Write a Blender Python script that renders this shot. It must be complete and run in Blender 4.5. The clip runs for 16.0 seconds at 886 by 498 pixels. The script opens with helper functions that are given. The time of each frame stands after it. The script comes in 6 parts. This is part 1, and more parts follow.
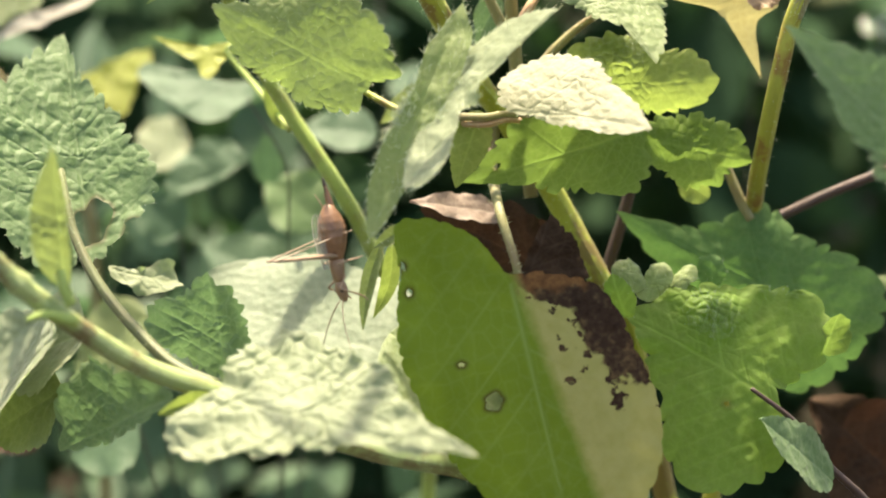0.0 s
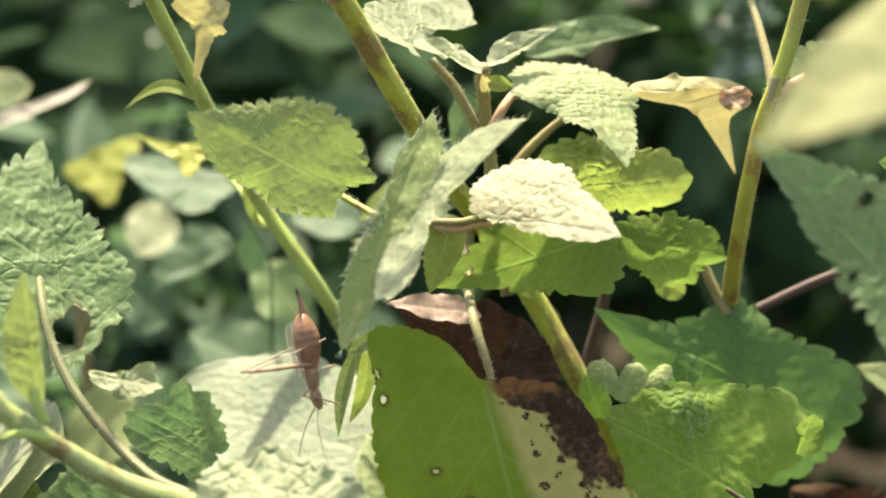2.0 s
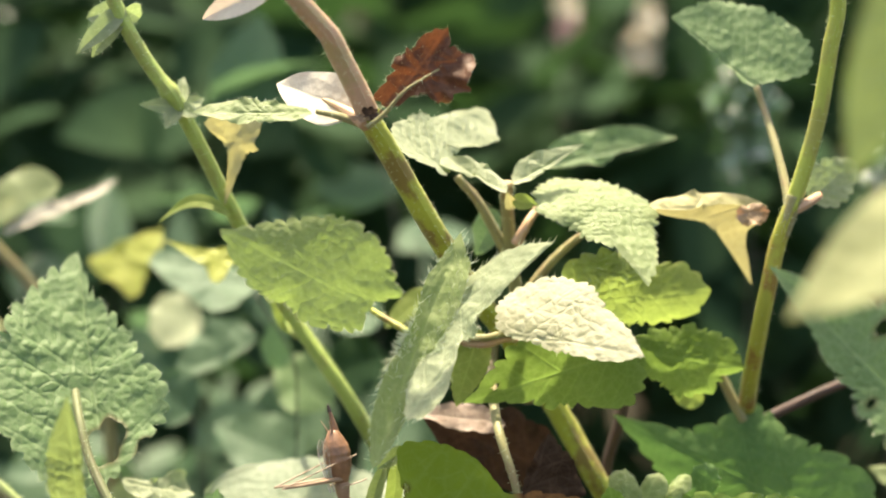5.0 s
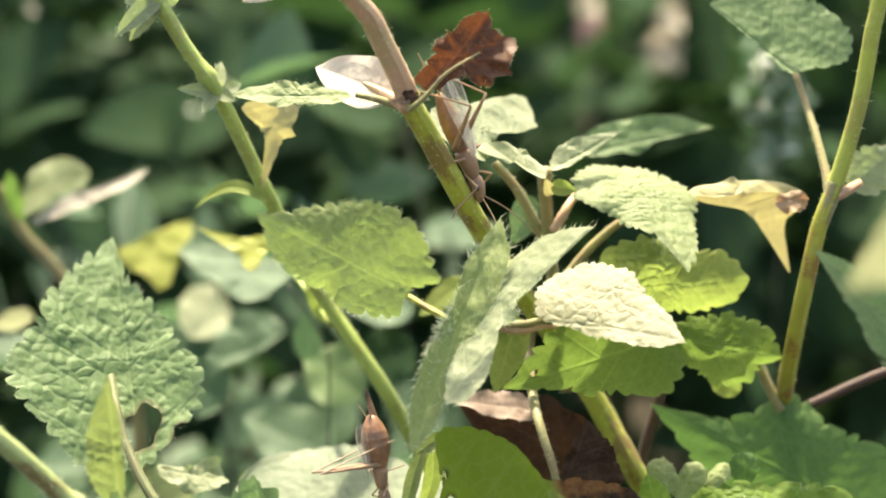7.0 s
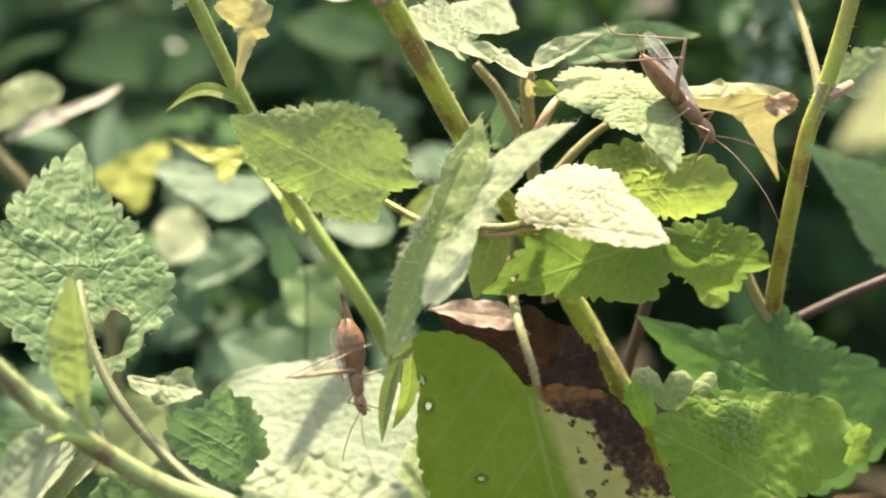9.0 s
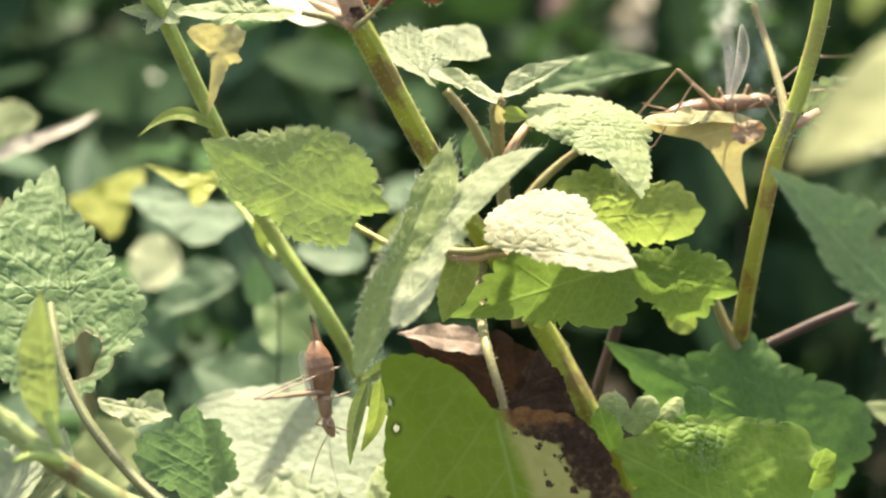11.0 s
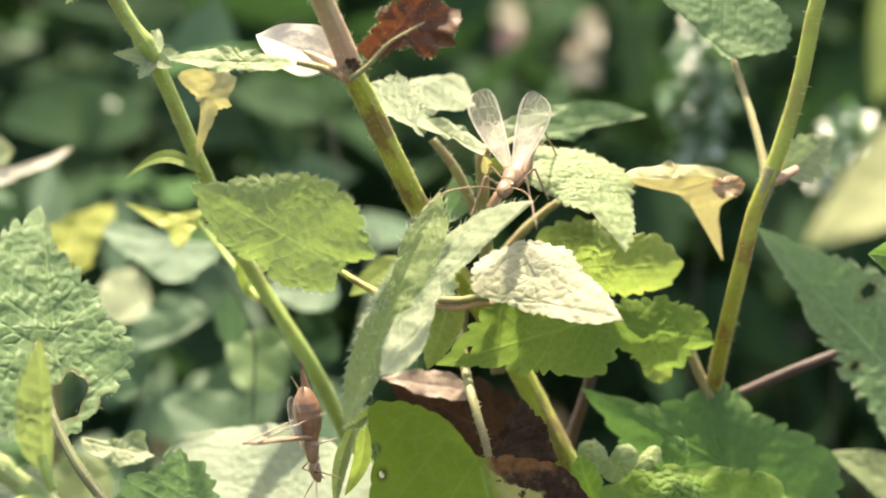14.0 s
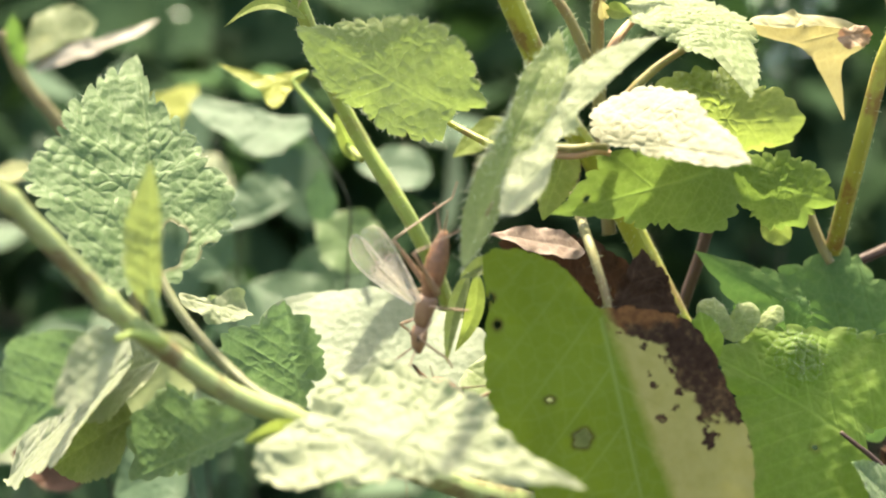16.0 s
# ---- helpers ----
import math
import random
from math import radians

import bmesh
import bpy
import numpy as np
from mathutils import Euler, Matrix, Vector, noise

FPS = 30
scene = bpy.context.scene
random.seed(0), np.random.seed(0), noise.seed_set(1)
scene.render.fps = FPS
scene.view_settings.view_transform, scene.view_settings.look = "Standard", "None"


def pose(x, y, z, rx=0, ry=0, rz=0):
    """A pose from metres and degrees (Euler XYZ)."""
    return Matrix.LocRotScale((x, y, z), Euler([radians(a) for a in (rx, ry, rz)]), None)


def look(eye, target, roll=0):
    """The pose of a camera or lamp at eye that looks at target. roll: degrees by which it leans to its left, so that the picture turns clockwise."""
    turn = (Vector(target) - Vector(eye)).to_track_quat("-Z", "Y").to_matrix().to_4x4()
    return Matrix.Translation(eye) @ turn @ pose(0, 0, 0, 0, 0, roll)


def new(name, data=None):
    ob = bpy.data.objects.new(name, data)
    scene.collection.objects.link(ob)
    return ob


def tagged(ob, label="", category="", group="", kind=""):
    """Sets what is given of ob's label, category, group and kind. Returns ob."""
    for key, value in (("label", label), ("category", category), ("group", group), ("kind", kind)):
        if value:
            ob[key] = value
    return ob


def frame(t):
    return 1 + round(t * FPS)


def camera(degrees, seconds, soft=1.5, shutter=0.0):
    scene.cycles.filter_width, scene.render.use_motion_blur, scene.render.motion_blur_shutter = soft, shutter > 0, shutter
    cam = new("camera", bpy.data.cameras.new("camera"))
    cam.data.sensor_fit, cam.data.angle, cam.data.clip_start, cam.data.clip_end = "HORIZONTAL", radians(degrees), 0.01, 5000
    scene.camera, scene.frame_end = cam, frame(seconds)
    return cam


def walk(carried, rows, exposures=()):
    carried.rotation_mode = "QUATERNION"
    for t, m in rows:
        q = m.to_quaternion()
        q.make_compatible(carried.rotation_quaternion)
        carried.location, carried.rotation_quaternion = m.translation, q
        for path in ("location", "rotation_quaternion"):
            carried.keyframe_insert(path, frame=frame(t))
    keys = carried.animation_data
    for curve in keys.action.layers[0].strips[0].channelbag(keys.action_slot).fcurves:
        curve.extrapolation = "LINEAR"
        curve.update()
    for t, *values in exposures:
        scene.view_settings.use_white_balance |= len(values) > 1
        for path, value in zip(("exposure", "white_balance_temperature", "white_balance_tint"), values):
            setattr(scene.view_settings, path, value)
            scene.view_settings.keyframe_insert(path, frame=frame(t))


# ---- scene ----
# The camera: a small hand-held path in front of a stand of hairy green plants.
cam = camera(25.0, 16.0, soft=2.0)
PATH = [
    (0, (-0.00343, -0.34588, 0.51638), (0.00016, 0.04041, 0.41261), 0.68),
    (0.5, (-0.00338, -0.34565, 0.51799), (-0.00105, 0.04175, 0.41841), 0.43),
    (1, (-0.00401, -0.34415, 0.52204), (-0.00285, 0.04324, 0.42240), 0.32),
    (1.5, (-0.00541, -0.34321, 0.52294), (-0.00383, 0.04413, 0.42308), 0.40),
    (2, (0.00477, -0.34468, 0.53099), (0.00391, 0.04268, 0.43125), -0.19),
    (2.5, (0.00283, -0.34804, 0.53592), (0.00102, 0.03976, 0.43787), -0.24),
    (3, (-0.00017, -0.34898, 0.53774), (-0.00238, 0.03890, 0.44004), -0.17),
    (3.5, (0.00007, -0.34930, 0.53715), (0.00007, 0.03882, 0.44039), 0.00),
    (4, (0.00073, -0.34871, 0.53775), (0.00127, 0.03933, 0.44068), 0.07),
    (4.5, (0.00161, -0.34894, 0.54795), (0.00148, 0.03916, 0.45110), -0.04),
    (4.7, (0.00086, -0.35033, 0.54855), (0.00069, 0.03804, 0.45282), -0.10),
    (6.8, (-0.00829, -0.35026, 0.55119), (-0.00356, 0.03884, 0.45858), 0.39),
    (7, (-0.00636, -0.34970, 0.54369), (-0.00756, 0.03951, 0.45142), 0.07),
    (7.5, (-0.00699, -0.34620, 0.53204), (-0.00960, 0.04285, 0.43914), 0.02),
    (8, (-0.00489, -0.34289, 0.52523), (-0.00953, 0.04598, 0.43165), -0.12),
    (8.5, (-0.00216, -0.34189, 0.52408), (-0.00546, 0.04716, 0.43116), -0.02),
    (8.7, (-0.00290, -0.34207, 0.52906), (-0.00381, 0.04597, 0.43197), -0.02),
    (10.8, (-0.00561, -0.34316, 0.52338), (-0.00311, 0.04656, 0.43332), 0.47),
    (11, (-0.00118, -0.34541, 0.52647), (0.00208, 0.04458, 0.43760), 0.62),
    (11.5, (-0.00251, -0.34877, 0.53137), (0.01409, 0.04162, 0.44581), 1.60),
    (12, (-0.00308, -0.34842, 0.53310), (0.01656, 0.04176, 0.44725), 2.06),
    (12.5, (-0.00807, -0.34908, 0.53314), (0.01304, 0.04114, 0.44781), 2.21),
    (13, (-0.00857, -0.35007, 0.53510), (0.01152, 0.04018, 0.44966), 2.15),
    (13.5, (-0.01217, -0.35020, 0.53485), (0.00733, 0.04014, 0.44969), 2.20),
    (14, (-0.01322, -0.34895, 0.53280), (0.00626, 0.04136, 0.44750), 2.23),
    (14.5, (-0.01614, -0.34840, 0.53117), (0.00358, 0.04198, 0.44623), 2.29),
    (15, (-0.01952, -0.34614, 0.52636), (-0.00122, 0.04407, 0.44032), 2.36),
    (15.5, (-0.02113, -0.34274, 0.51796), (-0.00512, 0.04740, 0.43119), 2.33),
    (16, (-0.02629, -0.33940, 0.50625), (-0.01256, 0.05045, 0.41782), 2.41),
]
walk(cam, [(t, look(eye, target, roll)) for t, eye, target, roll in PATH], [(0.0, 1.90, 7700, 5), (4.0, 1.90, 7700, 5), (7.0, 2.01, 7700, 5), (13.0, 1.99, 7700, 5), (16.0, 2.15, 7700, 5)])
cam.data.dof.use_dof = True
cam.data.dof.focus_distance = 0.345
cam.data.dof.aperture_fstop = 10.0
cam.data.dof.aperture_blades = 7

# World and sun.
SUN_WAY = Vector((-0.09, 0.36, 0.90)).normalized()      # towards the sun
sky_world = bpy.data.worlds.new("sky")
scene.world = sky_world
sky_world.use_nodes = True
wt = sky_world.node_tree
sky = wt.nodes.new("ShaderNodeTexSky")
sky.sky_type, sky.sun_disc = "NISHITA", False
sky.air_density, sky.dust_density, sky.ozone_density = 0.9, 4.0, 0.4
sky.sun_elevation = math.asin(SUN_WAY.z)
sky.sun_rotation = math.atan2(SUN_WAY.x, SUN_WAY.y)
wt.links.new(sky.outputs[0], wt.nodes["Background"].inputs[0])
wt.nodes["Background"].inputs[1].default_value = 0.145
sun_data = bpy.data.lights.new("sun", "SUN")
sun_data.energy, sun_data.angle, sun_data.color = 4.1, radians(1.4), (1.0, 0.94, 0.82)
sun = new("sun", sun_data)
sun.matrix_world = look((0, 0, 3), Vector((0, 0, 3)) - SUN_WAY)


# ---- materials ----
def shader(name):
    m = bpy.data.materials.new(name)
    m.use_nodes = True
    t = m.node_tree
    return m, t, t.nodes["Principled BSDF"], t.nodes["Material Output"]


def node(t, kind, **values):
    n = t.nodes.new(kind)
    for key, value in values.items():
        n.inputs[key].default_value = value
    return n


def noise_node(t, scale, detail=4.0, rough=0.55, space="Object"):
    co = t.nodes.new("ShaderNodeTexCoord")
    n = node(t, "ShaderNodeTexNoise", Scale=scale, Detail=detail, Roughness=rough)
    t.links.new(co.outputs[space], n.inputs["Vector"])
    return n.outputs["Fac"]


def ramp(t, fac, stops):
    r = t.nodes.new("ShaderNodeValToRGB")
    el = r.color_ramp.elements
    el[0].position, el[0].color = stops[0][0], (*stops[0][1], 1)
    el[1].position, el[1].color = stops[-1][0], (*stops[-1][1], 1)
    for at, col in stops[1:-1]:
        e = el.new(at)
        e.color = (*col, 1)
    t.links.new(fac, r.inputs[0])
    return r.outputs[0]


def blend(t, fac, a, b):
    m = t.nodes.new("ShaderNodeMix")
    m.data_type = "RGBA"
    for socket, value in ((m.inputs[0], fac), (m.inputs[6], a), (m.inputs[7], b)):
        if isinstance(value, (int, float)):
            socket.default_value = value
        elif isinstance(value, tuple):
            socket.default_value = (*value, 1)
        else:
            t.links.new(value, socket)
    return m.outputs[2]


def sums(t, op, a, b=0.0):
    m = t.nodes.new("ShaderNodeMath")
    m.operation = op
    for socket, value in zip(m.inputs, (a, b)):
        if isinstance(value, (int, float)):
            socket.default_value = value
        else:
            t.links.new(value, socket)
    return m.outputs[0]


def relief(t, target, height, strength, distance):
    b = node(t, "ShaderNodeBump", Strength=strength, Distance=distance)
    t.links.new(height, b.inputs["Height"])
    t.links.new(b.outputs[0], target.inputs["Normal"])
    return b


def finish_leaf(m, t, bsdf, out, colour, glow, thin, rough, sheen, grainy=0.32, spec=0.3):
    """A leaf's skin: hairy surface over a body that lets light through."""
    t.links.new(colour, bsdf.inputs["Base Color"])
    bsdf.inputs["Roughness"].default_value = rough
    bsdf.inputs["Specular IOR Level"].default_value = spec
    bsdf.inputs["Sheen Weight"].default_value = sheen
    bsdf.inputs["Sheen Roughness"].default_value = 0.45
    trans = t.nodes.new("ShaderNodeBsdfTranslucent")
    t.links.new(glow, trans.inputs[0])
    fine = node(t, "ShaderNodeTexVoronoi", Scale=650.0)
    co = t.nodes.new("ShaderNodeTexCoord")
    t.links.new(co.outputs["Object"], fine.inputs["Vector"])
    grain = noise_node(t, 2600.0, 3.0, 0.7)
    height = sums(t, "ADD", fine.outputs["Distance"], sums(t, "MULTIPLY", grain, 0.5))
    relief(t, bsdf, height, grainy, 0.0006)
    mix = t.nodes.new("ShaderNodeMixShader")
    mix.inputs[0].default_value = thin
    t.links.new(bsdf.outputs[0], mix.inputs[1])
    t.links.new(trans.outputs[0], mix.inputs[2])
    t.links.new(mix.outputs[0], out.inputs[0])
    return m


def leaf_skin(name, dark, light, vein, glow, thin=0.33, rough=0.55, sheen=0.25, spots=0.0, yellow=0.0, spec=0.3, ribs=0.5, mottled=0.45):
    m, t, bsdf, out = shader(name)
    col = ramp(t, noise_node(t, 70.0, 5.0), ((0.3, dark), (0.7, light)))
    mottle = noise_node(t, 420.0, 4.0, 0.65)
    col = blend(t, sums(t, "MULTIPLY", mottle, mottled), col, tuple(0.6 * c for c in dark))
    at = t.nodes.new("ShaderNodeAttribute")
    at.attribute_name = "vein"
    rim = t.nodes.new("ShaderNodeAttribute")
    rim.attribute_name = "rim"
    col = blend(t, sums(t, "MULTIPLY", at.outputs["Fac"], ribs), col, vein)
    col = blend(t, sums(t, "MULTIPLY", rim.outputs["Fac"], 0.35), col, vein)
    net = node(t, "ShaderNodeTexVoronoi", Scale=520.0)
    net.feature = "DISTANCE_TO_EDGE"
    place = t.nodes.new("ShaderNodeTexCoord")
    t.links.new(place.outputs["Object"], net.inputs["Vector"])
    mesh = ramp(t, net.outputs["Distance"], ((0.02, (1, 1, 1)), (0.12, (0, 0, 0))))
    col = blend(t, sums(t, "MULTIPLY", mesh, 0.28), col, vein)
    if yellow:
        old = ramp(t, sums(t, "ADD", noise_node(t, 110.0, 4.0), sums(t, "MULTIPLY", rim.outputs["Fac"], 0.12)),
                   ((0.60, (0, 0, 0)), (0.74, (1, 1, 1))))
        col = blend(t, sums(t, "MULTIPLY", old, yellow), col, (0.33, 0.30, 0.06))
    if spots:
        sp = ramp(t, noise_node(t, 300.0, 2.0), ((0.69, (0, 0, 0)), (0.74, (1, 1, 1))))
        col = blend(t, sums(t, "MULTIPLY", sp, spots), col, (0.13, 0.07, 0.035))
    scar = t.nodes.new("ShaderNodeAttribute")
    scar.attribute_name = "scar"
    col = blend(t, sums(t, "MULTIPLY", scar.outputs["Fac"], 0.8), col, (0.10, 0.065, 0.03))
    gl = blend(t, sums(t, "MULTIPLY", at.outputs["Fac"], 0.45), blend(t, mottle, glow, tuple(0.75 * c for c in glow)), tuple(min(1, 1.5 * c) for c in glow))
    return finish_leaf(m, t, bsdf, out, col, gl, thin, rough, sheen, spec=spec)


GREEN = leaf_skin("leaf_green", (0.075, 0.140, 0.035), (0.120, 0.200, 0.055), (0.22, 0.29, 0.10), (0.20, 0.36, 0.07), thin=0.38, spots=0.15, sheen=0.08, spec=0.12)
DUSTY = leaf_skin("leaf_dusty", (0.155, 0.195, 0.068), (0.225, 0.265, 0.105), (0.31, 0.34, 0.17), (0.25, 0.33, 0.085), thin=0.34, sheen=0.15, spots=0.15, ribs=0.22)
VIVID = leaf_skin("leaf_vivid", (0.094, 0.156, 0.020), (0.134, 0.204, 0.030), (0.21, 0.27, 0.10), (0.21, 0.32, 0.065), thin=0.42, sheen=0.03, spec=0.12, spots=0.08, ribs=0.35)
LUSH = leaf_skin("leaf_lush", (0.116, 0.200, 0.032), (0.172, 0.262, 0.050), (0.22, 0.29, 0.09), (0.30, 0.50, 0.07), thin=0.46, sheen=0.05, spec=0.12, spots=0.1, ribs=0.35)
COOL = leaf_skin("leaf_cool", (0.072, 0.145, 0.044), (0.112, 0.200, 0.062), (0.17, 0.24, 0.09), (0.115, 0.230, 0.055), thin=0.34, spots=0.1, sheen=0.08, spec=0.12, ribs=0.3)
CHALK = leaf_skin("leaf_chalk", (0.218, 0.216, 0.130), (0.285, 0.278, 0.178), (0.41, 0.39, 0.29), (0.34, 0.40, 0.18), thin=0.34, sheen=0.2, spots=0.08, ribs=0.25, mottled=0.2)
MINT = leaf_skin("leaf_mint", (0.190, 0.235, 0.150), (0.255, 0.300, 0.205), (0.34, 0.37, 0.27), (0.30, 0.40, 0.19), thin=0.36, sheen=0.2, spots=0.05, ribs=0.3, mottled=0.25)
BROWN = leaf_skin("leaf_brown", (0.034, 0.020, 0.014), (0.070, 0.041, 0.027), (0.10, 0.06, 0.04), (0.04, 0.020, 0.012), thin=0.10, sheen=0.0, spots=0.4, rough=0.8, spec=0.05)
OLD = leaf_skin("leaf_old", (0.110, 0.145, 0.055), (0.165, 0.200, 0.085), (0.22, 0.25, 0.12), (0.26, 0.34, 0.10), thin=0.32, sheen=0.1, spots=0.5, yellow=0.4)
# Dimmer copy of the bluish leaf for plants behind, with shade in its colour.
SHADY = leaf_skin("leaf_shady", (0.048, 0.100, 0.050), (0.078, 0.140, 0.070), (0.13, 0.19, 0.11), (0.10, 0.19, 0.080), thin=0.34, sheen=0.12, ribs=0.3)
PALE = leaf_skin("leaf_pale", (0.190, 0.226, 0.124), (0.262, 0.295, 0.180), (0.36, 0.375, 0.24), (0.32, 0.42, 0.15), thin=0.38, sheen=0.25, spots=0.08, yellow=0.04, ribs=0.35, mottled=0.25)
SAGE = leaf_skin("leaf_sage", (0.155, 0.205, 0.080), (0.225, 0.275, 0.120), (0.32, 0.35, 0.19), (0.22, 0.33, 0.09), thin=0.36, sheen=0.15, spots=0.05, ribs=0.3, mottled=0.3)
LIME = leaf_skin("leaf_lime", (0.155, 0.200, 0.050), (0.225, 0.275, 0.078), (0.31, 0.34, 0.12), (0.36, 0.47, 0.10), thin=0.42, sheen=0.08, spec=0.12, yellow=0.2, spots=0.1, ribs=0.35)
BLUISH = leaf_skin("leaf_bluish", (0.088, 0.158, 0.052), (0.142, 0.220, 0.082), (0.24, 0.30, 0.16), (0.16, 0.27, 0.105), thin=0.34, sheen=0.12, ribs=0.4)
HERB = leaf_skin("leaf_herb", (0.170, 0.222, 0.072), (0.240, 0.292, 0.108), (0.32, 0.35, 0.17), (0.28, 0.39, 0.095), thin=0.38, sheen=0.15, spots=0.12, ribs=0.22, mottled=0.35)
LEMON = leaf_skin("leaf_lemon", (0.30, 0.33, 0.055), (0.40, 0.42, 0.09), (0.42, 0.42, 0.13), (0.50, 0.52, 0.08), thin=0.42, sheen=0.1)
YELLOW = leaf_skin("leaf_yellow", (0.290, 0.270, 0.120), (0.400, 0.365, 0.180), (0.43, 0.39, 0.22), (0.42, 0.38, 0.15), thin=0.34, spots=0.25)
OCHRE = leaf_skin("leaf_ochre", (0.370, 0.300, 0.120), (0.500, 0.440, 0.210), (0.50, 0.45, 0.25), (0.54, 0.48, 0.20), thin=0.3, spots=0.6)
WAN = leaf_skin("leaf_wan", (0.280, 0.300, 0.125), (0.370, 0.380, 0.175), (0.50, 0.50, 0.28), (0.60, 0.60, 0.24), thin=0.45, yellow=0.5)
FADED = leaf_skin("leaf_faded", (0.330, 0.300, 0.235), (0.420, 0.385, 0.310), (0.42, 0.38, 0.31), (0.40, 0.33, 0.25), thin=0.3)
CREAM = leaf_skin("leaf_cream", (0.580, 0.520, 0.420), (0.700, 0.650, 0.550), (0.65, 0.58, 0.48), (0.60, 0.46, 0.34), thin=0.3)
RUSSET = leaf_skin("leaf_russet", (0.050, 0.022, 0.012), (0.115, 0.048, 0.024), (0.16, 0.08, 0.045), (0.15, 0.05, 0.02), thin=0.22, sheen=0.0, spots=0.6)
ROT = leaf_skin("leaf_rotten", (0.022, 0.013, 0.008), (0.056, 0.034, 0.020), (0.07, 0.045, 0.03), (0.06, 0.026, 0.015), thin=0.12, sheen=0.0, spots=0.3, rough=0.8, spec=0.05)
# Dead leaf where the sun falls on it: the light is in the colour.
SUNLIT_BUFF = leaf_skin("leaf_sunlit_buff", (0.23, 0.16, 0.125), (0.32, 0.235, 0.19), (0.45, 0.36, 0.30), (0.36, 0.23, 0.18), thin=0.3, sheen=0.0, spots=0.3)
TAN = leaf_skin("leaf_tan", (0.220, 0.140, 0.080), (0.370, 0.260, 0.150), (0.38, 0.28, 0.18), (0.30, 0.15, 0.09), thin=0.25, sheen=0.0, spots=0.8)
# Leaves behind: the shade they stand in is put into this dark colour.
SHADE_DARK = leaf_skin("leaf_shade_dark", (0.015, 0.038, 0.017), (0.034, 0.072, 0.032), (0.05, 0.085, 0.04), (0.035, 0.080, 0.022), thin=0.28, rough=0.7, sheen=0.0, spec=0.05)


def sick_skin():
    """The big hanging leaf: green on one side of the midrib, yellowed and rotting brown on the other."""
    m, t, bsdf, out = shader("leaf_half_rotten")
    uv = t.nodes.new("ShaderNodeUVMap")
    sep = t.nodes.new("ShaderNodeSeparateXYZ")
    t.links.new(uv.outputs[0], sep.inputs[0])
    u, v = sep.outputs[0], sep.outputs[1]
    big, mid, fine = noise_node(t, 95.0, 5.0, 0.6), noise_node(t, 330.0, 4.0, 0.6), noise_node(t, 900.0, 3.0)
    blot = noise_node(t, 300.0, 4.0, 0.6)
    at = t.nodes.new("ShaderNodeAttribute")
    at.attribute_name = "vein"
    green = ramp(t, big, ((0.3, (0.128, 0.180, 0.014)), (0.7, (0.160, 0.222, 0.026))))
    green = blend(t, sums(t, "MULTIPLY", at.outputs["Fac"], 0.8), green, (0.22, 0.29, 0.08))
    net = node(t, "ShaderNodeTexVoronoi", Scale=480.0)
    net.feature = "DISTANCE_TO_EDGE"
    place = t.nodes.new("ShaderNodeTexCoord")
    t.links.new(place.outputs["Object"], net.inputs["Vector"])
    mesh = ramp(t, net.outputs["Distance"], ((0.02, (1, 1, 1)), (0.09, (0, 0, 0))))
    green = blend(t, sums(t, "MULTIPLY", mesh, 0.12), green, (0.18, 0.25, 0.07))
    scar = t.nodes.new("ShaderNodeAttribute")
    scar.attribute_name = "scar"
    green = blend(t, sums(t, "MULTIPLY", scar.outputs["Fac"], 0.85), green, (0.07, 0.045, 0.02))
    gold = ramp(t, mid, ((0.3, (0.27, 0.26, 0.085)), (0.7, (0.36, 0.33, 0.13))))
    rot = ramp(t, sums(t, "ADD", sums(t, "MULTIPLY", fine, 0.5), sums(t, "MULTIPLY", big, 0.5)), ((0.36, (0.012, 0.008, 0.006)), (0.50, (0.038, 0.025, 0.016)), (0.62, (0.13, 0.085, 0.04))))
    away = sums(t, "SUBTRACT", 1.0, sums(t, "MULTIPLY", u, 2.0))          # 0 on the midrib, 26 mm to one on the rotting side
    wob = sums(t, "SUBTRACT", big, 0.5)
    border = sums(t, "SUBTRACT", away, sums(t, "MULTIPLY", v, 0.22))
    side = ramp(t, sums(t, "ADD", border, sums(t, "MULTIPLY", sums(t, "SUBTRACT", mid, 0.5), 0.06)), ((0.0, (0, 0, 0)), (0.09, (1, 1, 1))))
    reach = sums(t, "MINIMUM", sums(t, "MULTIPLY", v, 2.2), sums(t, "ADD", 0.20, sums(t, "MULTIPLY", v, 0.72)))
    edge = sums(t, "ADD", sums(t, "SUBTRACT", away, reach), sums(t, "MULTIPLY", wob, 0.45))
    low = sums(t, "SUBTRACT", 0.46, sums(t, "ADD", v, sums(t, "MULTIPLY", wob, 0.35)))
    edge = sums(t, "MINIMUM", edge, sums(t, "MULTIPLY", low, 2.0))
    brown = ramp(t, edge, ((0.0, (0, 0, 0)), (0.03, (1, 1, 1))))
    fleck = sums(t, "ADD", edge, sums(t, "MULTIPLY", sums(t, "SUBTRACT", blot, 0.5), 2.6))
    flecks = ramp(t, fleck, ((0.10, (0, 0, 0)), (0.15, (1, 1, 1))))
    decay = sums(t, "MULTIPLY", side, sums(t, "MAXIMUM", brown, flecks))
    crest = ramp(t, sums(t, "ADD", v, sums(t, "MULTIPLY", sums(t, "SUBTRACT", mid, 0.5), 0.16)), ((0.03, (1, 1, 1)), (0.07, (0, 0, 0))))
    rot = blend(t, sums(t, "MULTIPLY", crest, sums(t, "MULTIPLY", fine, 1.1)), rot, (0.26, 0.12, 0.04))
    col = blend(t, decay, blend(t, side, green, gold), rot)
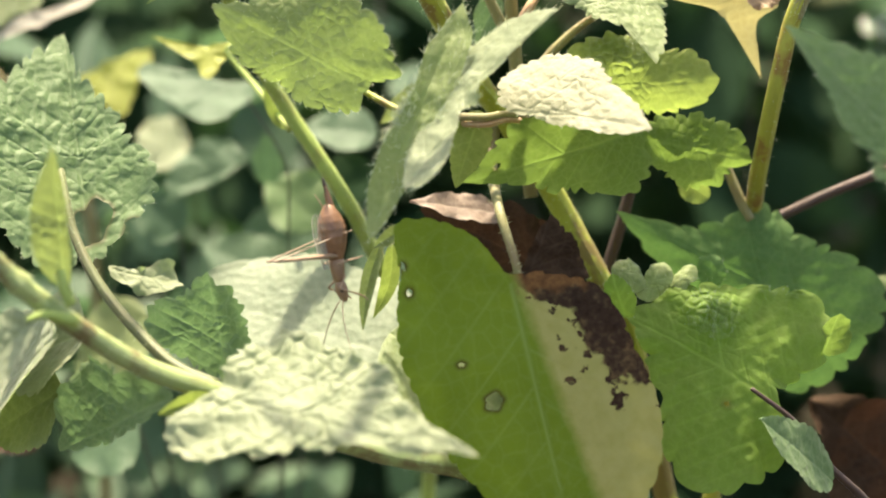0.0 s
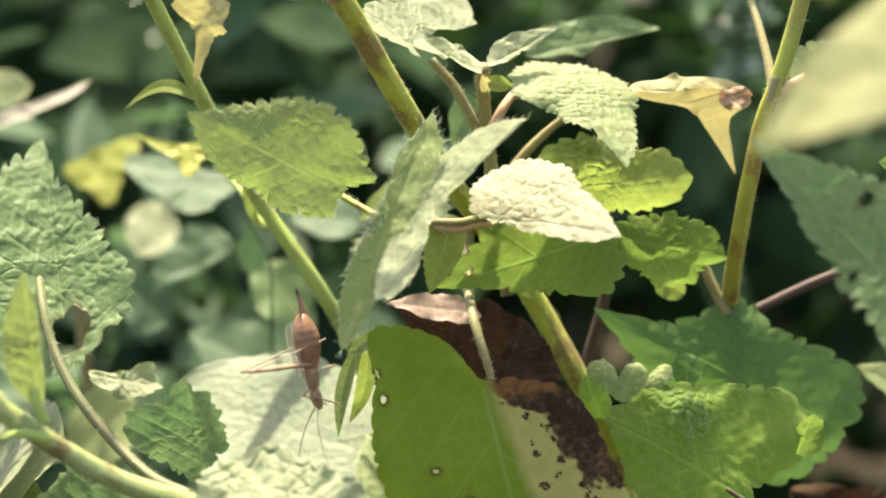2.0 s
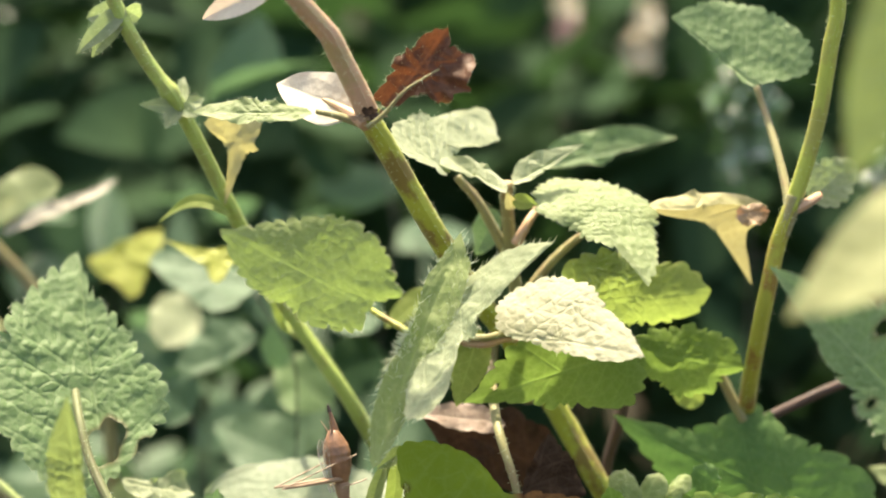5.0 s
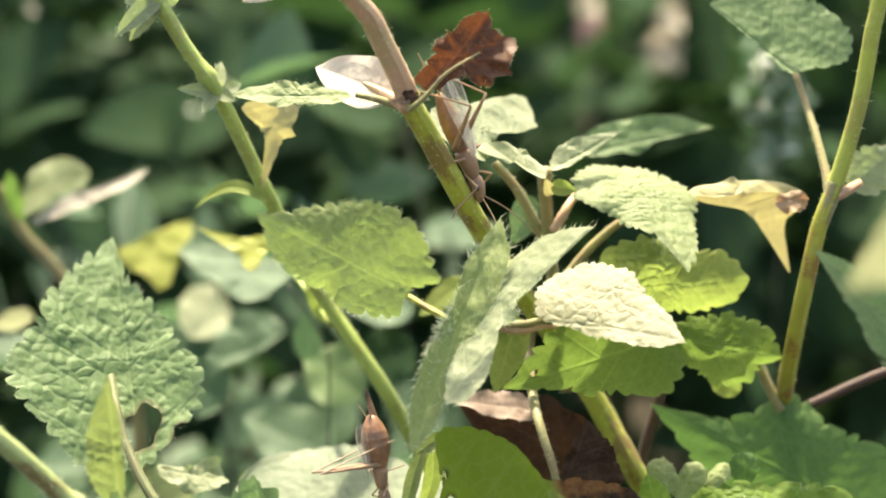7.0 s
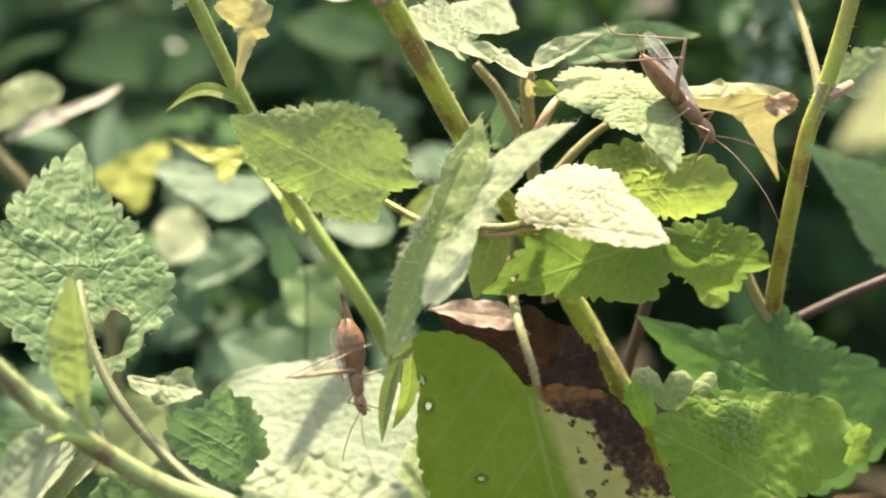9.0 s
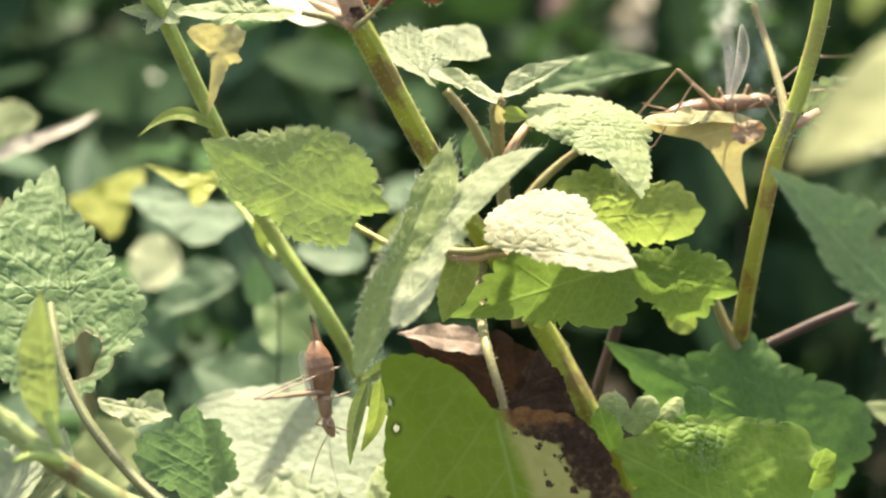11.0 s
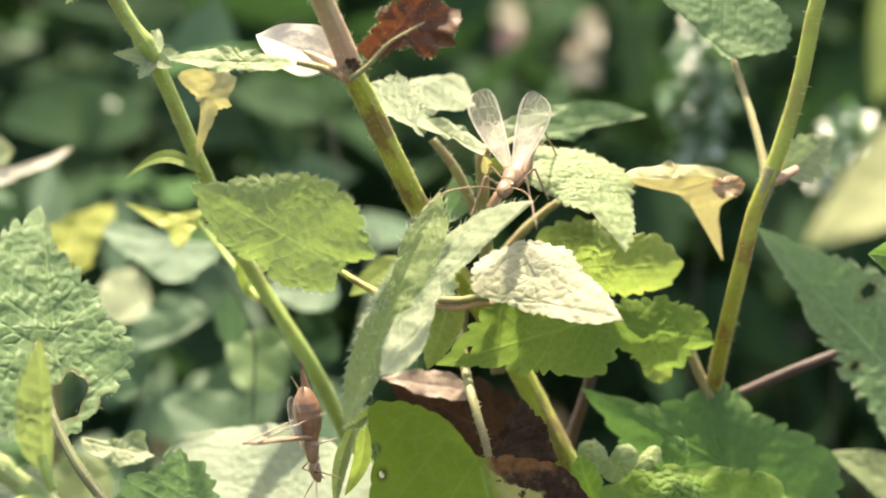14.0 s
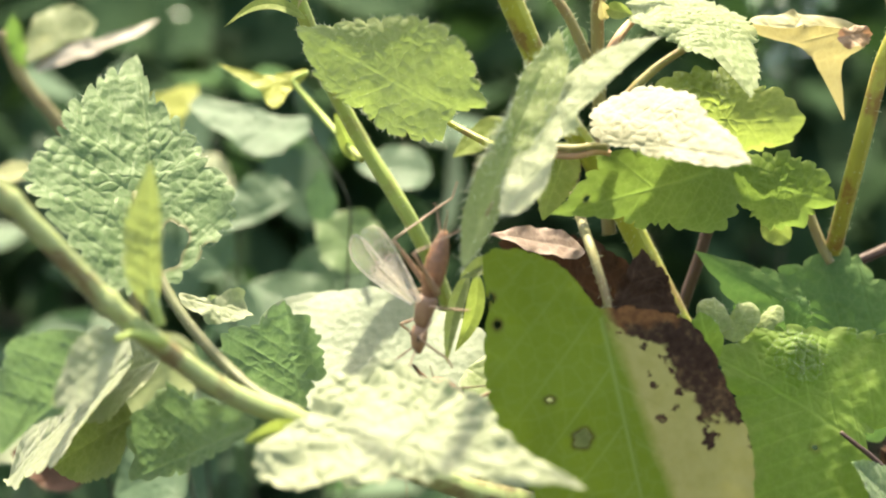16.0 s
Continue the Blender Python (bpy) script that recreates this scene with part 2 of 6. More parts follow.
    lit = blend(t, decay, blend(t, side, (0.130, 0.205, 0.020), (0.38, 0.36, 0.10)), (0.07, 0.03, 0.015))
    lit = blend(t, sums(t, "MULTIPLY", scar.outputs["Fac"], 0.9), lit, (0.03, 0.02, 0.008))
    return finish_leaf(m, t, bsdf, out, col, lit, 0.34, 0.55, 0.0, 0.07, 0.08)


SICK = sick_skin()


def stem_skin(name, base, streak, amount):
    m, t, bsdf, out = shader(name)
    co = t.nodes.new("ShaderNodeUVMap")
    mp = t.nodes.new("ShaderNodeMapping")
    mp.inputs["Scale"].default_value = (4.0, 70.0, 1.0)
    t.links.new(co.outputs[0], mp.inputs[0])
    n = node(t, "ShaderNodeTexNoise", Scale=1.0, Detail=5.0, Roughness=0.6)
    t.links.new(mp.outputs[0], n.inputs["Vector"])
    col = ramp(t, n.outputs["Fac"], ((0.35, base), (0.65, tuple(1.25 * c for c in base))))
    big = noise_node(t, 130.0, 4.0, 0.6)
    mark = ramp(t, sums(t, "ADD", sums(t, "MULTIPLY", big, 0.6), sums(t, "MULTIPLY", n.outputs["Fac"], 0.4)), ((0.50, (0, 0, 0)), (0.58, (1, 1, 1))))
    col = blend(t, sums(t, "MULTIPLY", mark, amount), col, streak)
    t.links.new(col, bsdf.inputs["Base Color"])
    bsdf.inputs["Roughness"].default_value = 0.5
    bsdf.inputs["Subsurface Weight"].default_value = 0.12
    bsdf.inputs["Subsurface Radius"].default_value = (0.002, 0.002, 0.0008)
    bsdf.inputs["Sheen Weight"].default_value = 0.05
    bsdf.inputs["Specular IOR Level"].default_value = 0.25
    relief(t, bsdf, n.outputs["Fac"], 0.4, 0.0005)
    return m


STEM = stem_skin("stem_olive", (0.27, 0.29, 0.040), (0.15, 0.08, 0.035), 0.78)
STEM_GREEN = stem_skin("stem_green", (0.26, 0.33, 0.085), (0.17, 0.12, 0.05), 0.42)
STEM_YELLOW = stem_skin("stem_yellow", (0.29, 0.325, 0.060), (0.22, 0.17, 0.06), 0.5)
STEM_HOARY = stem_skin("stem_hoary", (0.24, 0.285, 0.115), (0.13, 0.075, 0.035), 0.75)
STEM_PINK = stem_skin("stem_pink", (0.40, 0.245, 0.155), (0.30, 0.27, 0.11), 0.5)
STEM_BUFF = stem_skin("stem_buff", (0.205, 0.185, 0.085), (0.20, 0.12, 0.07), 0.5)
STEM_RUST = stem_skin("stem_rust", (0.27, 0.27, 0.04), (0.19, 0.080, 0.025), 0.78)
STEM_DARK = stem_skin("stem_dark", (0.060, 0.036, 0.028), (0.05, 0.036, 0.028), 0.5)
STEM_GREY = stem_skin("stem_grey", (0.095, 0.105, 0.045), (0.12, 0.105, 0.06), 0.5)


# Stems behind: near-black colour stands in for the shade round them.
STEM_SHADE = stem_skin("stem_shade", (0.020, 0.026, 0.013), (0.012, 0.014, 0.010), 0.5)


def plain_skin(name, a, b, scale, rough=0.5, thin=0.0, relief_by=0.0003, spec=0.5):
    m, t, bsdf, out = shader(name)
    n = noise_node(t, scale, 5.0, 0.6)
    t.links.new(ramp(t, n, ((0.3, a), (0.7, b))), bsdf.inputs["Base Color"])
    bsdf.inputs["Roughness"].default_value = rough
    bsdf.inputs["Specular IOR Level"].default_value = spec
    relief(t, bsdf, n, 0.4, relief_by)
    if thin:
        tr = node(t, "ShaderNodeBsdfTranslucent", Color=(*b, 1))
        mix = t.nodes.new("ShaderNodeMixShader")
        mix.inputs[0].default_value = thin
        t.links.new(bsdf.outputs[0], mix.inputs[1])
        t.links.new(tr.outputs[0], mix.inputs[2])
        t.links.new(mix.outputs[0], out.inputs[0])
    return m


GLOSSY = leaf_skin("leaf_glossy", (0.07, 0.14, 0.06), (0.12, 0.20, 0.10), (0.14, 0.20, 0.11), (0.12, 0.26, 0.06), thin=0.2, rough=0.2, sheen=0.0, spec=1.0)

HAIR = plain_skin("plant_hair", (0.55, 0.62, 0.42), (0.70, 0.74, 0.55), 300.0, 0.6, 0.4)
# White down of the leaves, also the pale blades that imitate sun glints.
GLINT_DOWN = plain_skin("glint_and_down", (0.55, 0.62, 0.50), (0.72, 0.76, 0.66), 300.0, 0.5, 0.3)
SOIL = plain_skin("soil", (0.012, 0.011, 0.008), (0.045, 0.036, 0.024), 60.0, 0.95, 0.0, 0.01, 0.1)
CHITIN = plain_skin("cricket_brown", (0.15, 0.072, 0.036), (0.26, 0.130, 0.068), 700.0, 0.4)
CHITIN_TAN = plain_skin("cricket_tan", (0.18, 0.100, 0.056), (0.28, 0.165, 0.095), 500.0, 0.45)
CHITIN_DARK = plain_skin("cricket_dark", (0.03, 0.018, 0.012), (0.07, 0.04, 0.025), 700.0, 0.3)
LEG = plain_skin("cricket_leg", (0.21, 0.13, 0.075), (0.31, 0.20, 0.12), 400.0, 0.45)
PETAL_PINK = plain_skin("petal_pink", (0.27, 0.16, 0.18), (0.36, 0.25, 0.25), 200.0, 0.6, 0.4)
PETAL_CREAM = plain_skin("petal_cream", (0.27, 0.25, 0.19), (0.38, 0.34, 0.27), 200.0, 0.6, 0.4)


def gauze_skin():
    """Clear, finely netted wing."""
    m, t, bsdf, out = shader("wing_gauze")
    uv = t.nodes.new("ShaderNodeUVMap")
    mp = t.nodes.new("ShaderNodeMapping")
    mp.inputs["Scale"].default_value = (10.0, 9.0, 1.0)
    t.links.new(uv.outputs[0], mp.inputs[0])
    v = node(t, "ShaderNodeTexVoronoi", Scale=1.0)
    v.feature = "DISTANCE_TO_EDGE"
    t.links.new(mp.outputs[0], v.inputs["Vector"])
    net = ramp(t, v.outputs["Distance"], ((0.015, (1, 1, 1)), (0.05, (0, 0, 0))))
    sep = t.nodes.new("ShaderNodeSeparateXYZ")
    t.links.new(uv.outputs[0], sep.inputs[0])
    milky = ramp(t, sep.outputs[1], ((0.50, (1, 1, 1)), (0.62, (0, 0, 0))))
    edge = ramp(t, sums(t, "ABSOLUTE", sums(t, "SUBTRACT", sep.outputs[0], 0.25)), ((0.205, (0, 0, 0)), (0.225, (1, 1, 1))))
    bsdf.inputs["Base Color"].default_value = (0.56, 0.55, 0.51, 1)
    bsdf.inputs["Roughness"].default_value = 0.16
    bsdf.inputs["Specular IOR Level"].default_value = 1.0
    clear = t.nodes.new("ShaderNodeBsdfTransparent")
    tr = node(t, "ShaderNodeBsdfTranslucent", Color=(0.55, 0.51, 0.44, 1))
    body = t.nodes.new("ShaderNodeMixShader")
    body.inputs[0].default_value = 0.45
    t.links.new(bsdf.outputs[0], body.inputs[1])
    t.links.new(tr.outputs[0], body.inputs[2])
    mix = t.nodes.new("ShaderNodeMixShader")
    dense = sums(t, "ADD", sums(t, "MULTIPLY", milky, 0.30), sums(t, "MULTIPLY", net, 0.22))
    dense = sums(t, "ADD", sums(t, "ADD", dense, 0.22), sums(t, "MULTIPLY", edge, 0.35))
    t.links.new(dense, mix.inputs[0])
    t.links.new(clear.outputs[0], mix.inputs[1])
    t.links.new(body.outputs[0], mix.inputs[2])
    t.links.new(mix.outputs[0], out.inputs[0])
    return m


GAUZE = gauze_skin()


# ---- builders ----
def mesh_of(name, verts, faces, material, smooth=True, uvs=None, marks=()):
    me = bpy.data.meshes.new(name)
    me.from_pydata([tuple(map(float, v)) for v in verts], [], faces)
    if uvs is not None:
        layer = me.uv_layers.new(name="UVMap")
        loops = np.zeros(len(me.loops), dtype=np.int32)
        me.loops.foreach_get("vertex_index", loops)
        layer.data.foreach_set("uv", np.asarray(uvs, dtype=np.float32)[loops].ravel())
    for key, values in marks:
        at = me.attributes.new(key, "FLOAT", "POINT")
        at.data.foreach_set("value", np.asarray(values, dtype=np.float32))
    if smooth:
        me.polygons.foreach_set("use_smooth", [True] * len(me.polygons))
    me.materials.append(material)
    return me


def part(name, me, parent, m=None, label=""):
    """Links a mesh as one object under a thing or under a part, at the world pose m."""
    ob = new(name, me)
    ob.parent = parent
    place = m if m is not None else Matrix.Identity(4)
    ob.matrix_basis = rest_of(parent).inverted() @ place
    return tagged(ob, label)


def rest_of(ob):
    m = ob.matrix_basis.copy()
    while ob.parent is not None:
        ob = ob.parent
        m = ob.matrix_basis @ m
    return m


def plant(x, y, label, group="", category="plant", name="hairy_plant"):
    root = new(name)
    root.empty_display_size = 0.02
    root.matrix_basis = pose(x, y, 0)
    return tagged(root, label, category, group)


TOWARDS = Vector((0, -0.97, 0.24))
SHAPES = {"ovate": (0.55, 0.92), "lance": (0.72, 1.15), "round": (0.45, 0.50), "heart": (0.33, 0.75), "long": (0.6, 0.7), "drop": (0.9, 0.6), "wedge": (0.12, 1.15), "taper": (0.8, 1.25)}


def leaf_frame(base, tip, face):
    b, d = Vector(base), Vector(tip) - Vector(base)
    y = d.normalized()
    n = (Vector(face) - y * y.dot(Vector(face))).normalized()
    x = y.cross(n)
    m = Matrix((x, y, n)).transposed().to_4x4()
    m.translation = b
    return m, d.length


def hair_mesh(name, roots, ways, size, material, rng):
    verts, faces = [], []
    for p, w in zip(roots, ways):
        w = (Vector(w) + Vector(rng.normal(0, 0.35, 3))).normalized()
        a = w.orthogonal().normalized()
        b = w.cross(a)
        h = size * rng.uniform(0.5, 1.15)
        r = 0.024 * size + 0.000015
        k = len(verts)
        verts += [Vector(p) + a * r, Vector(p) - a * r * 0.5 + b * r * 0.87, Vector(p) - a * r * 0.5 - b * r * 0.87, Vector(p) + w * h + a * h * 0.12]
        faces += [(k, k + 1, k + 3), (k + 1, k + 2, k + 3), (k + 2, k, k + 3)]
    return mesh_of(name, verts, faces, material, smooth=False)


def leaf(parent, base, tip, width, material, face=TOWARDS, shape="ovate", teeth=13, tooth=0.07, fold=8, curl=0.06, sway=0.0, ruffle=0.05,
         bump=0.010, lobe=0.0, twist=0, holes=(), bites=(), veins=7, nx=0, ny=0, hairs=0, hair_size=0.0009, seed=1, label="", name="leaf", skew=0.0, tear=0.0, lobe_skew=0.0, grain=1.0, sides=(), root=None):
    """A leaf from its stalk's end (base) to its tip; face: the way its upper side looks; holes and bites: (across, along, size across, size along);
    sides: half widths at even steps along the leaf, one row for either side; root: half widths at a heart-shaped base."""
    rng = np.random.default_rng(seed)
    m, length = leaf_frame(base, tip, face)
    a, b = SHAPES[shape]
    nx = nx or int(min(72, max(14, width / 0.00034)))
    ny = ny or int(min(96, max(18, length / 0.00032)))
    top = (a / (a + b)) ** a * (b / (a + b)) ** b
    s = np.linspace(0, 1, ny + 1)[:, None] * np.ones((1, nx + 1))
    t = np.linspace(-1, 1, nx + 1)[None, :] * np.ones((ny + 1, 1))
    scar = np.zeros_like(s)
    for hu, hv, ru, rv in holes:
        du, dv = (t - hu) / ru, (s - hv) / rv
        d, an = np.hypot(du, dv) + 1e-9, np.arctan2(dv, du)
        rim_at = 1 + 0.16 * np.sin(3 * an + hu * 9) + 0.10 * np.sin(5 * an + hv * 17)
        near_rim = np.abs(d - rim_at) < 0.62 * max(2 / nx / ru, 1 / ny / rv)
        t = np.where(near_rim, hu + du * rim_at / d * ru, t)
        s = np.where(near_rim, hv + dv * rim_at / d * rv, s)
        scar = np.maximum(scar, np.exp(-((np.maximum(d - rim_at, 0) / 0.45) ** 2)))
    e = np.abs(t)
    wide = (np.clip(s, 0.0015, 1) ** a * np.clip(1 - s, 0.0015, 1) ** b) / top
    ph = rng.uniform(0, 6.28, 6)
    ss = s + 0.012 * np.sin(9 * s + ph[0] + np.sign(t))
    scallop = np.abs(np.sin(math.pi * teeth * ss)) ** 0.55
    jag = 1 - tooth * 1.6 * (1 - scallop) * e ** 5 + tear * e ** 4 * (np.sin(23 * s + ph[1]) * np.sin(11 * s * (1 + 0.2 * np.sign(t)) + ph[2]))
    half = width / 2 * wide * jag * (1 + skew * np.sign(t) * e)
    if sides:
        rows = []
        for row, start in zip(sides, root or (0.0004, 0.0004)):
            knots = [start, *row, 0.0003]
            fine = np.interp(s[:, 0], np.linspace(0, 1, len(knots)), knots)
            k = max(1, ny // (3 * len(knots)))
            soft = np.convolve(np.pad(fine, k, mode="edge"), np.ones(2 * k + 1) / (2 * k + 1), "valid")
            rows.append(np.minimum(soft, np.maximum(fine * 1.6, 0.0002)))
        half = np.where(t < 0, rows[0][:, None], rows[1][:, None]) * jag
        wide = half / max(half.max(), 1e-6)
    x = t * half
    q = s * veins - 0.42 * veins * width / (2 * length) * e * np.maximum(wide, 0.3) * 1.6 + 0.15 * np.sign(t)
    near = np.abs(q - np.round(q))
    side_vein = np.exp(-((near / 0.055) ** 2)) * (1 - 0.6 * e)
    mid_vein = np.exp(-((x / (0.014 * width + 1e-6)) ** 2)) * (1 - 0.5 * s)
    vein = np.clip(np.maximum(side_vein * 0.7, mid_vein), 0, 1)
    lump, cell = np.zeros_like(s), np.zeros_like(s)
    for i in range(ny + 1):
        for j in range(nx + 1):
            p = Vector((x[i, j] + 0.37 * seed, s[i, j] * length, 0.11 * seed))
            lump[i, j] = noise.noise(p * 170)
            cell[i, j] = 1 - 1.7 * noise.voronoi(p * 560 * grain)[0][0] ** 2
    puff = np.abs(np.sin(math.pi * q)) ** 0.8 * 0.2 + 0.6 * np.clip(cell, 0, 1)
    puff *= (1 - 0.35 * e ** 6)
    droop = e ** 1.6 if root is None else np.sin(math.pi * np.clip(e, 0, 1)) ** 0.8 * 0.9 + 0.35 * e
    y = length * s - lobe * (1 + lobe_skew * np.sign(t)) * length * droop * (1 - s) ** 3 + tooth * 0.05 * length * (scallop - 0.5) * e ** 5
    z = np.abs(x) * math.tan(radians(fold)) + bump * length * (puff - 0.5 * vein + 0.55 * lump)
    z += ruffle * width * e ** 2.2 * np.sin(2 * math.pi * (2.3 * s + 0.13 * np.sign(t)) + ph[5]) * 0.6
    z -= curl * length * (s ** 2.0) * 1.0 - curl * length * s
    x = x + sway * length * np.sin(math.pi * s)
    if twist:
        an = radians(twist) * (s - 0.5)
        x, z = x * np.cos(an) - z * np.sin(an), x * np.sin(an) + z * np.cos(an)
    keep = []
    for i in range(ny):
        for j in range(nx):
            u0, v0 = (t[i, j] + t[i, j + 1] + t[i + 1, j] + t[i + 1, j + 1]) / 4, (s[i, j] + s[i + 1, j] + s[i, j + 1] + s[i + 1, j + 1]) / 4
            gone = False
            for hu, hv, ru, rv in holes:
                d, an = math.hypot((u0 - hu) / ru, (v0 - hv) / rv), math.atan2((v0 - hv) / rv, (u0 - hu) / ru)
                gone |= d < 0.97 + 0.16 * math.sin(3 * an + hu * 9) + 0.10 * math.sin(5 * an + hv * 17)
            for hu, hv, ru, rv in bites:
                gone |= ((u0 - hu) / ru) ** 2 + ((v0 - hv) / rv) ** 2 < 1
            if not gone:
                k = i * (nx + 1) + j
                keep.append((k, k + 1, k + nx + 2, k + nx + 1))
    verts = np.stack([x, y, z], -1).reshape(-1, 3)
    uvs = np.stack([(t + 1) / 2, s], -1).reshape(-1, 2)
    me = mesh_of(name, verts, keep, material, uvs=uvs, marks=(("vein", vein.ravel()), ("rim", (e ** 4).ravel()), ("scar", scar.ravel())))
    ob = part(name, me, parent, m, label)
    if hairs:
        pick = rng.integers(3, ny - 1, hairs)
        edge = rng.choice([0, nx], hairs)
        rim = rng.random(hairs) < 0.75
        inside = rng.integers(2, nx - 2, hairs)
        cols = np.where(rim, edge, inside)
        roots = verts[pick * (nx + 1) + cols]
        ways = [(np.sign(t[i, j]) * 0.9, 0.25, 0.35) if r else (0.1, 0.2, 1.0) for i, j, r in zip(pick, cols, rim)]
        tagged(part("hairs", hair_mesh("hairs", roots, ways, hair_size, HAIR, rng), ob, m, "fine pale hairs"), kind="stuff")
    return ob

def cell_field(a, b, seed):
    """Distances to the nearest and the second nearest of points strewn one to a unit square, and a random height for each cell."""
    ia, ib = np.floor(a).astype(int), np.floor(b).astype(int)
    first, second, pick = np.full(a.shape, 9.0), np.full(a.shape, 9.0), np.zeros(a.shape)
    for da in (-1, 0, 1):
        for db in (-1, 0, 1):
            ca, cb = ia + da, ib + db
            h = np.sin(ca * 127.1 + cb * 311.7 + seed * 17.3) * 43758.5453
            k = np.sin(ca * 269.5 + cb * 183.3 + seed * 7.9) * 24634.6345
            h, k = h - np.floor(h), k - np.floor(k)
            d = np.hypot(a - ca - 0.15 - 0.7 * h, b - cb - 0.15 - 0.7 * k)
            nearer = d < first
            second = np.where(nearer, first, np.minimum(second, d))
            pick = np.where(nearer, h * 0.5 + k * 0.5, pick)
            first = np.minimum(first, d)
    return first, second, pick


def swell(x, y, size, rng, n=7):
    """Soft random waves of about the given size, from -1 to 1."""
    out = np.zeros_like(x)
    for _ in range(n):
        a, f = rng.uniform(0, 6.28), rng.uniform(0.6, 1.5) * 6.28 / size
        out += np.sin(f * (x * math.cos(a) + y * math.sin(a)) + rng.uniform(0, 6.28))
    return out / n ** 0.5 / 1.4


def blade(parent, hub, tip, face, radii, material, stalk=(0, -10), teeth=30, tooth=0.6, saw=0.0, veins=6, splay=48, puff=0.25, cell=1.8, rim_puff=0.0, groove=0.2,
          fold=4, curl=0.0, droop=0.0, ruffle=0.4, waves=3.0, crumple=0.2, holes=(), domes=(), down=0, rings=0, spokes=0, hairs=0, hair_size=0.0008, seed=1, label="", name="leaf"):
    """A broad leaf spread round its middle (hub): radii are its reach in millimetres at even angles, from the tip round by its right side; stalk: where the stalk meets
    it; teeth round the rim and their depth; puff and cell: height and size of the puckers between the veins; holes: (x, y, half width, half length);
    domes: swollen places (x, y, reach, height) that carry the given number of short downy hairs. Millimetres."""
    rng = np.random.default_rng(seed)
    m, _ = leaf_frame(hub, tip, face)
    count, widest = len(radii), max(radii)
    nr = rings or int(min(64, max(20, widest / 0.30)))
    na = spokes or int(min(300, max(90, 6.0 * sum(radii) / count / 0.30)))
    th = np.linspace(0, 2 * math.pi, na, endpoint=False)
    k = np.floor(th / (2 * math.pi) * count).astype(int) % count
    r1, r2, step = np.asarray(radii)[k], np.asarray(radii)[(k + 1) % count], 2 * math.pi / count
    part_way = th - k * step
    reach = r1 * r2 * math.sin(step) / (r2 * np.sin(step - part_way) + r1 * np.sin(part_way))
    w = max(1, int(0.35 * na / count))
    soft = np.convolve(np.concatenate([reach[-w:], reach, reach[:w]]), np.ones(2 * w + 1) / (2 * w + 1), "valid")
    from_tip = np.minimum(th, 2 * math.pi - th)
    reach = np.where(from_tip < 0.25, reach, soft)
    px, py = reach * np.sin(th), reach * np.cos(th)
    arc = np.cumsum(np.hypot(np.diff(px, append=px[:1]), np.diff(py, append=py[:1])))
    u = arc / arc[-1]
    u = np.where(th <= math.pi, u, 1 - u) * teeth + 0.22 * np.sin(7 * th + seed) + 0.15 * np.sin(17 * th + 2 * seed)
    f = u - np.floor(u)
    round_tooth, saw_tooth = np.abs(np.sin(math.pi * f)) ** 0.6, 1 - f
    notch = 1 - ((1 - saw) * round_tooth + saw * saw_tooth)
    notch *= (0.75 + 0.5 * np.abs(np.sin(3.1 * th + seed))) * np.clip(from_tip / 0.12, 0.2, 1)
    rho = (np.linspace(0, 1, nr + 1)[1:] ** 0.9)[:, None]
    r = rho * reach[None, :] - tooth * notch[None, :] * rho ** 7
    x = np.concatenate([[0.0], (r * np.sin(th)[None, :]).ravel()])
    y = np.concatenate([[0.0], (r * np.cos(th)[None, :]).ravel()])
    e = np.concatenate([[0.0], np.broadcast_to(rho, r.shape).ravel()])
    scar = np.zeros_like(x)
    inside = np.zeros_like(x, dtype=bool)
    for hx, hy, rx, ry in holes:
        dx, dy = (x - hx) / rx, (y - hy) / ry
        d, an = np.hypot(dx, dy) + 1e-9, np.arctan2(dy, dx)
        rim_at = 1 + 0.14 * np.sin(2 * an + hx) + 0.10 * np.sin(5 * an + hy)
        close = np.abs(d - rim_at) < 0.45 * (widest / nr) / min(rx, ry)
        x = np.where(close, hx + dx / d * rim_at * rx, x)
        y = np.where(close, hy + dy / d * rim_at * ry, y)
        inside |= (d < rim_at) & ~close
        scar = np.maximum(scar, np.exp(-((np.maximum(d - rim_at, 0) * min(rx, ry) / 0.45) ** 2)))
    # the midrib runs from the stalk to the tip, side veins leave it at the splay angle
    sx, sy = stalk
    length = math.hypot(sx, radii[0] - sy)
    ax, ay = -sx / length, (radii[0] - sy) / length
    along, across = (x - sx) * ax + (y - sy) * ay, (x - sx) * ay - (y - sy) * ax
    gap = length / (veins + 1)
    bow = across + 0.10 * length * np.sin(math.pi * np.clip(along / length, 0, 1)) * 0.2
    q = (along - np.abs(bow) / math.tan(radians(splay)) * (1 - 0.12 * np.abs(bow) / widest)) / gap + 0.22 * np.sign(bow)
    off = np.abs(q - np.round(q)) * gap * math.sin(radians(splay))
    side_vein = np.exp(-((off / 0.22) ** 2)) * (1 - 0.55 * e)
    mid_vein = np.exp(-((across / (0.42 - 0.25 * np.clip(along / length, 0, 1))) ** 2)) * (along > -0.3)
    vein = np.clip(np.maximum(0.75 * side_vein, mid_vein), 0, 1)
    first, second, pick = cell_field(x / cell + 0.25 * swell(x, y, 3 * cell, rng) + 50, y / cell + 0.25 * swell(x, y, 3 * cell, rng) + 50, seed)
    border = np.clip((second - first) / 0.38, 0, 1)
    border = border * border * (3 - 2 * border)
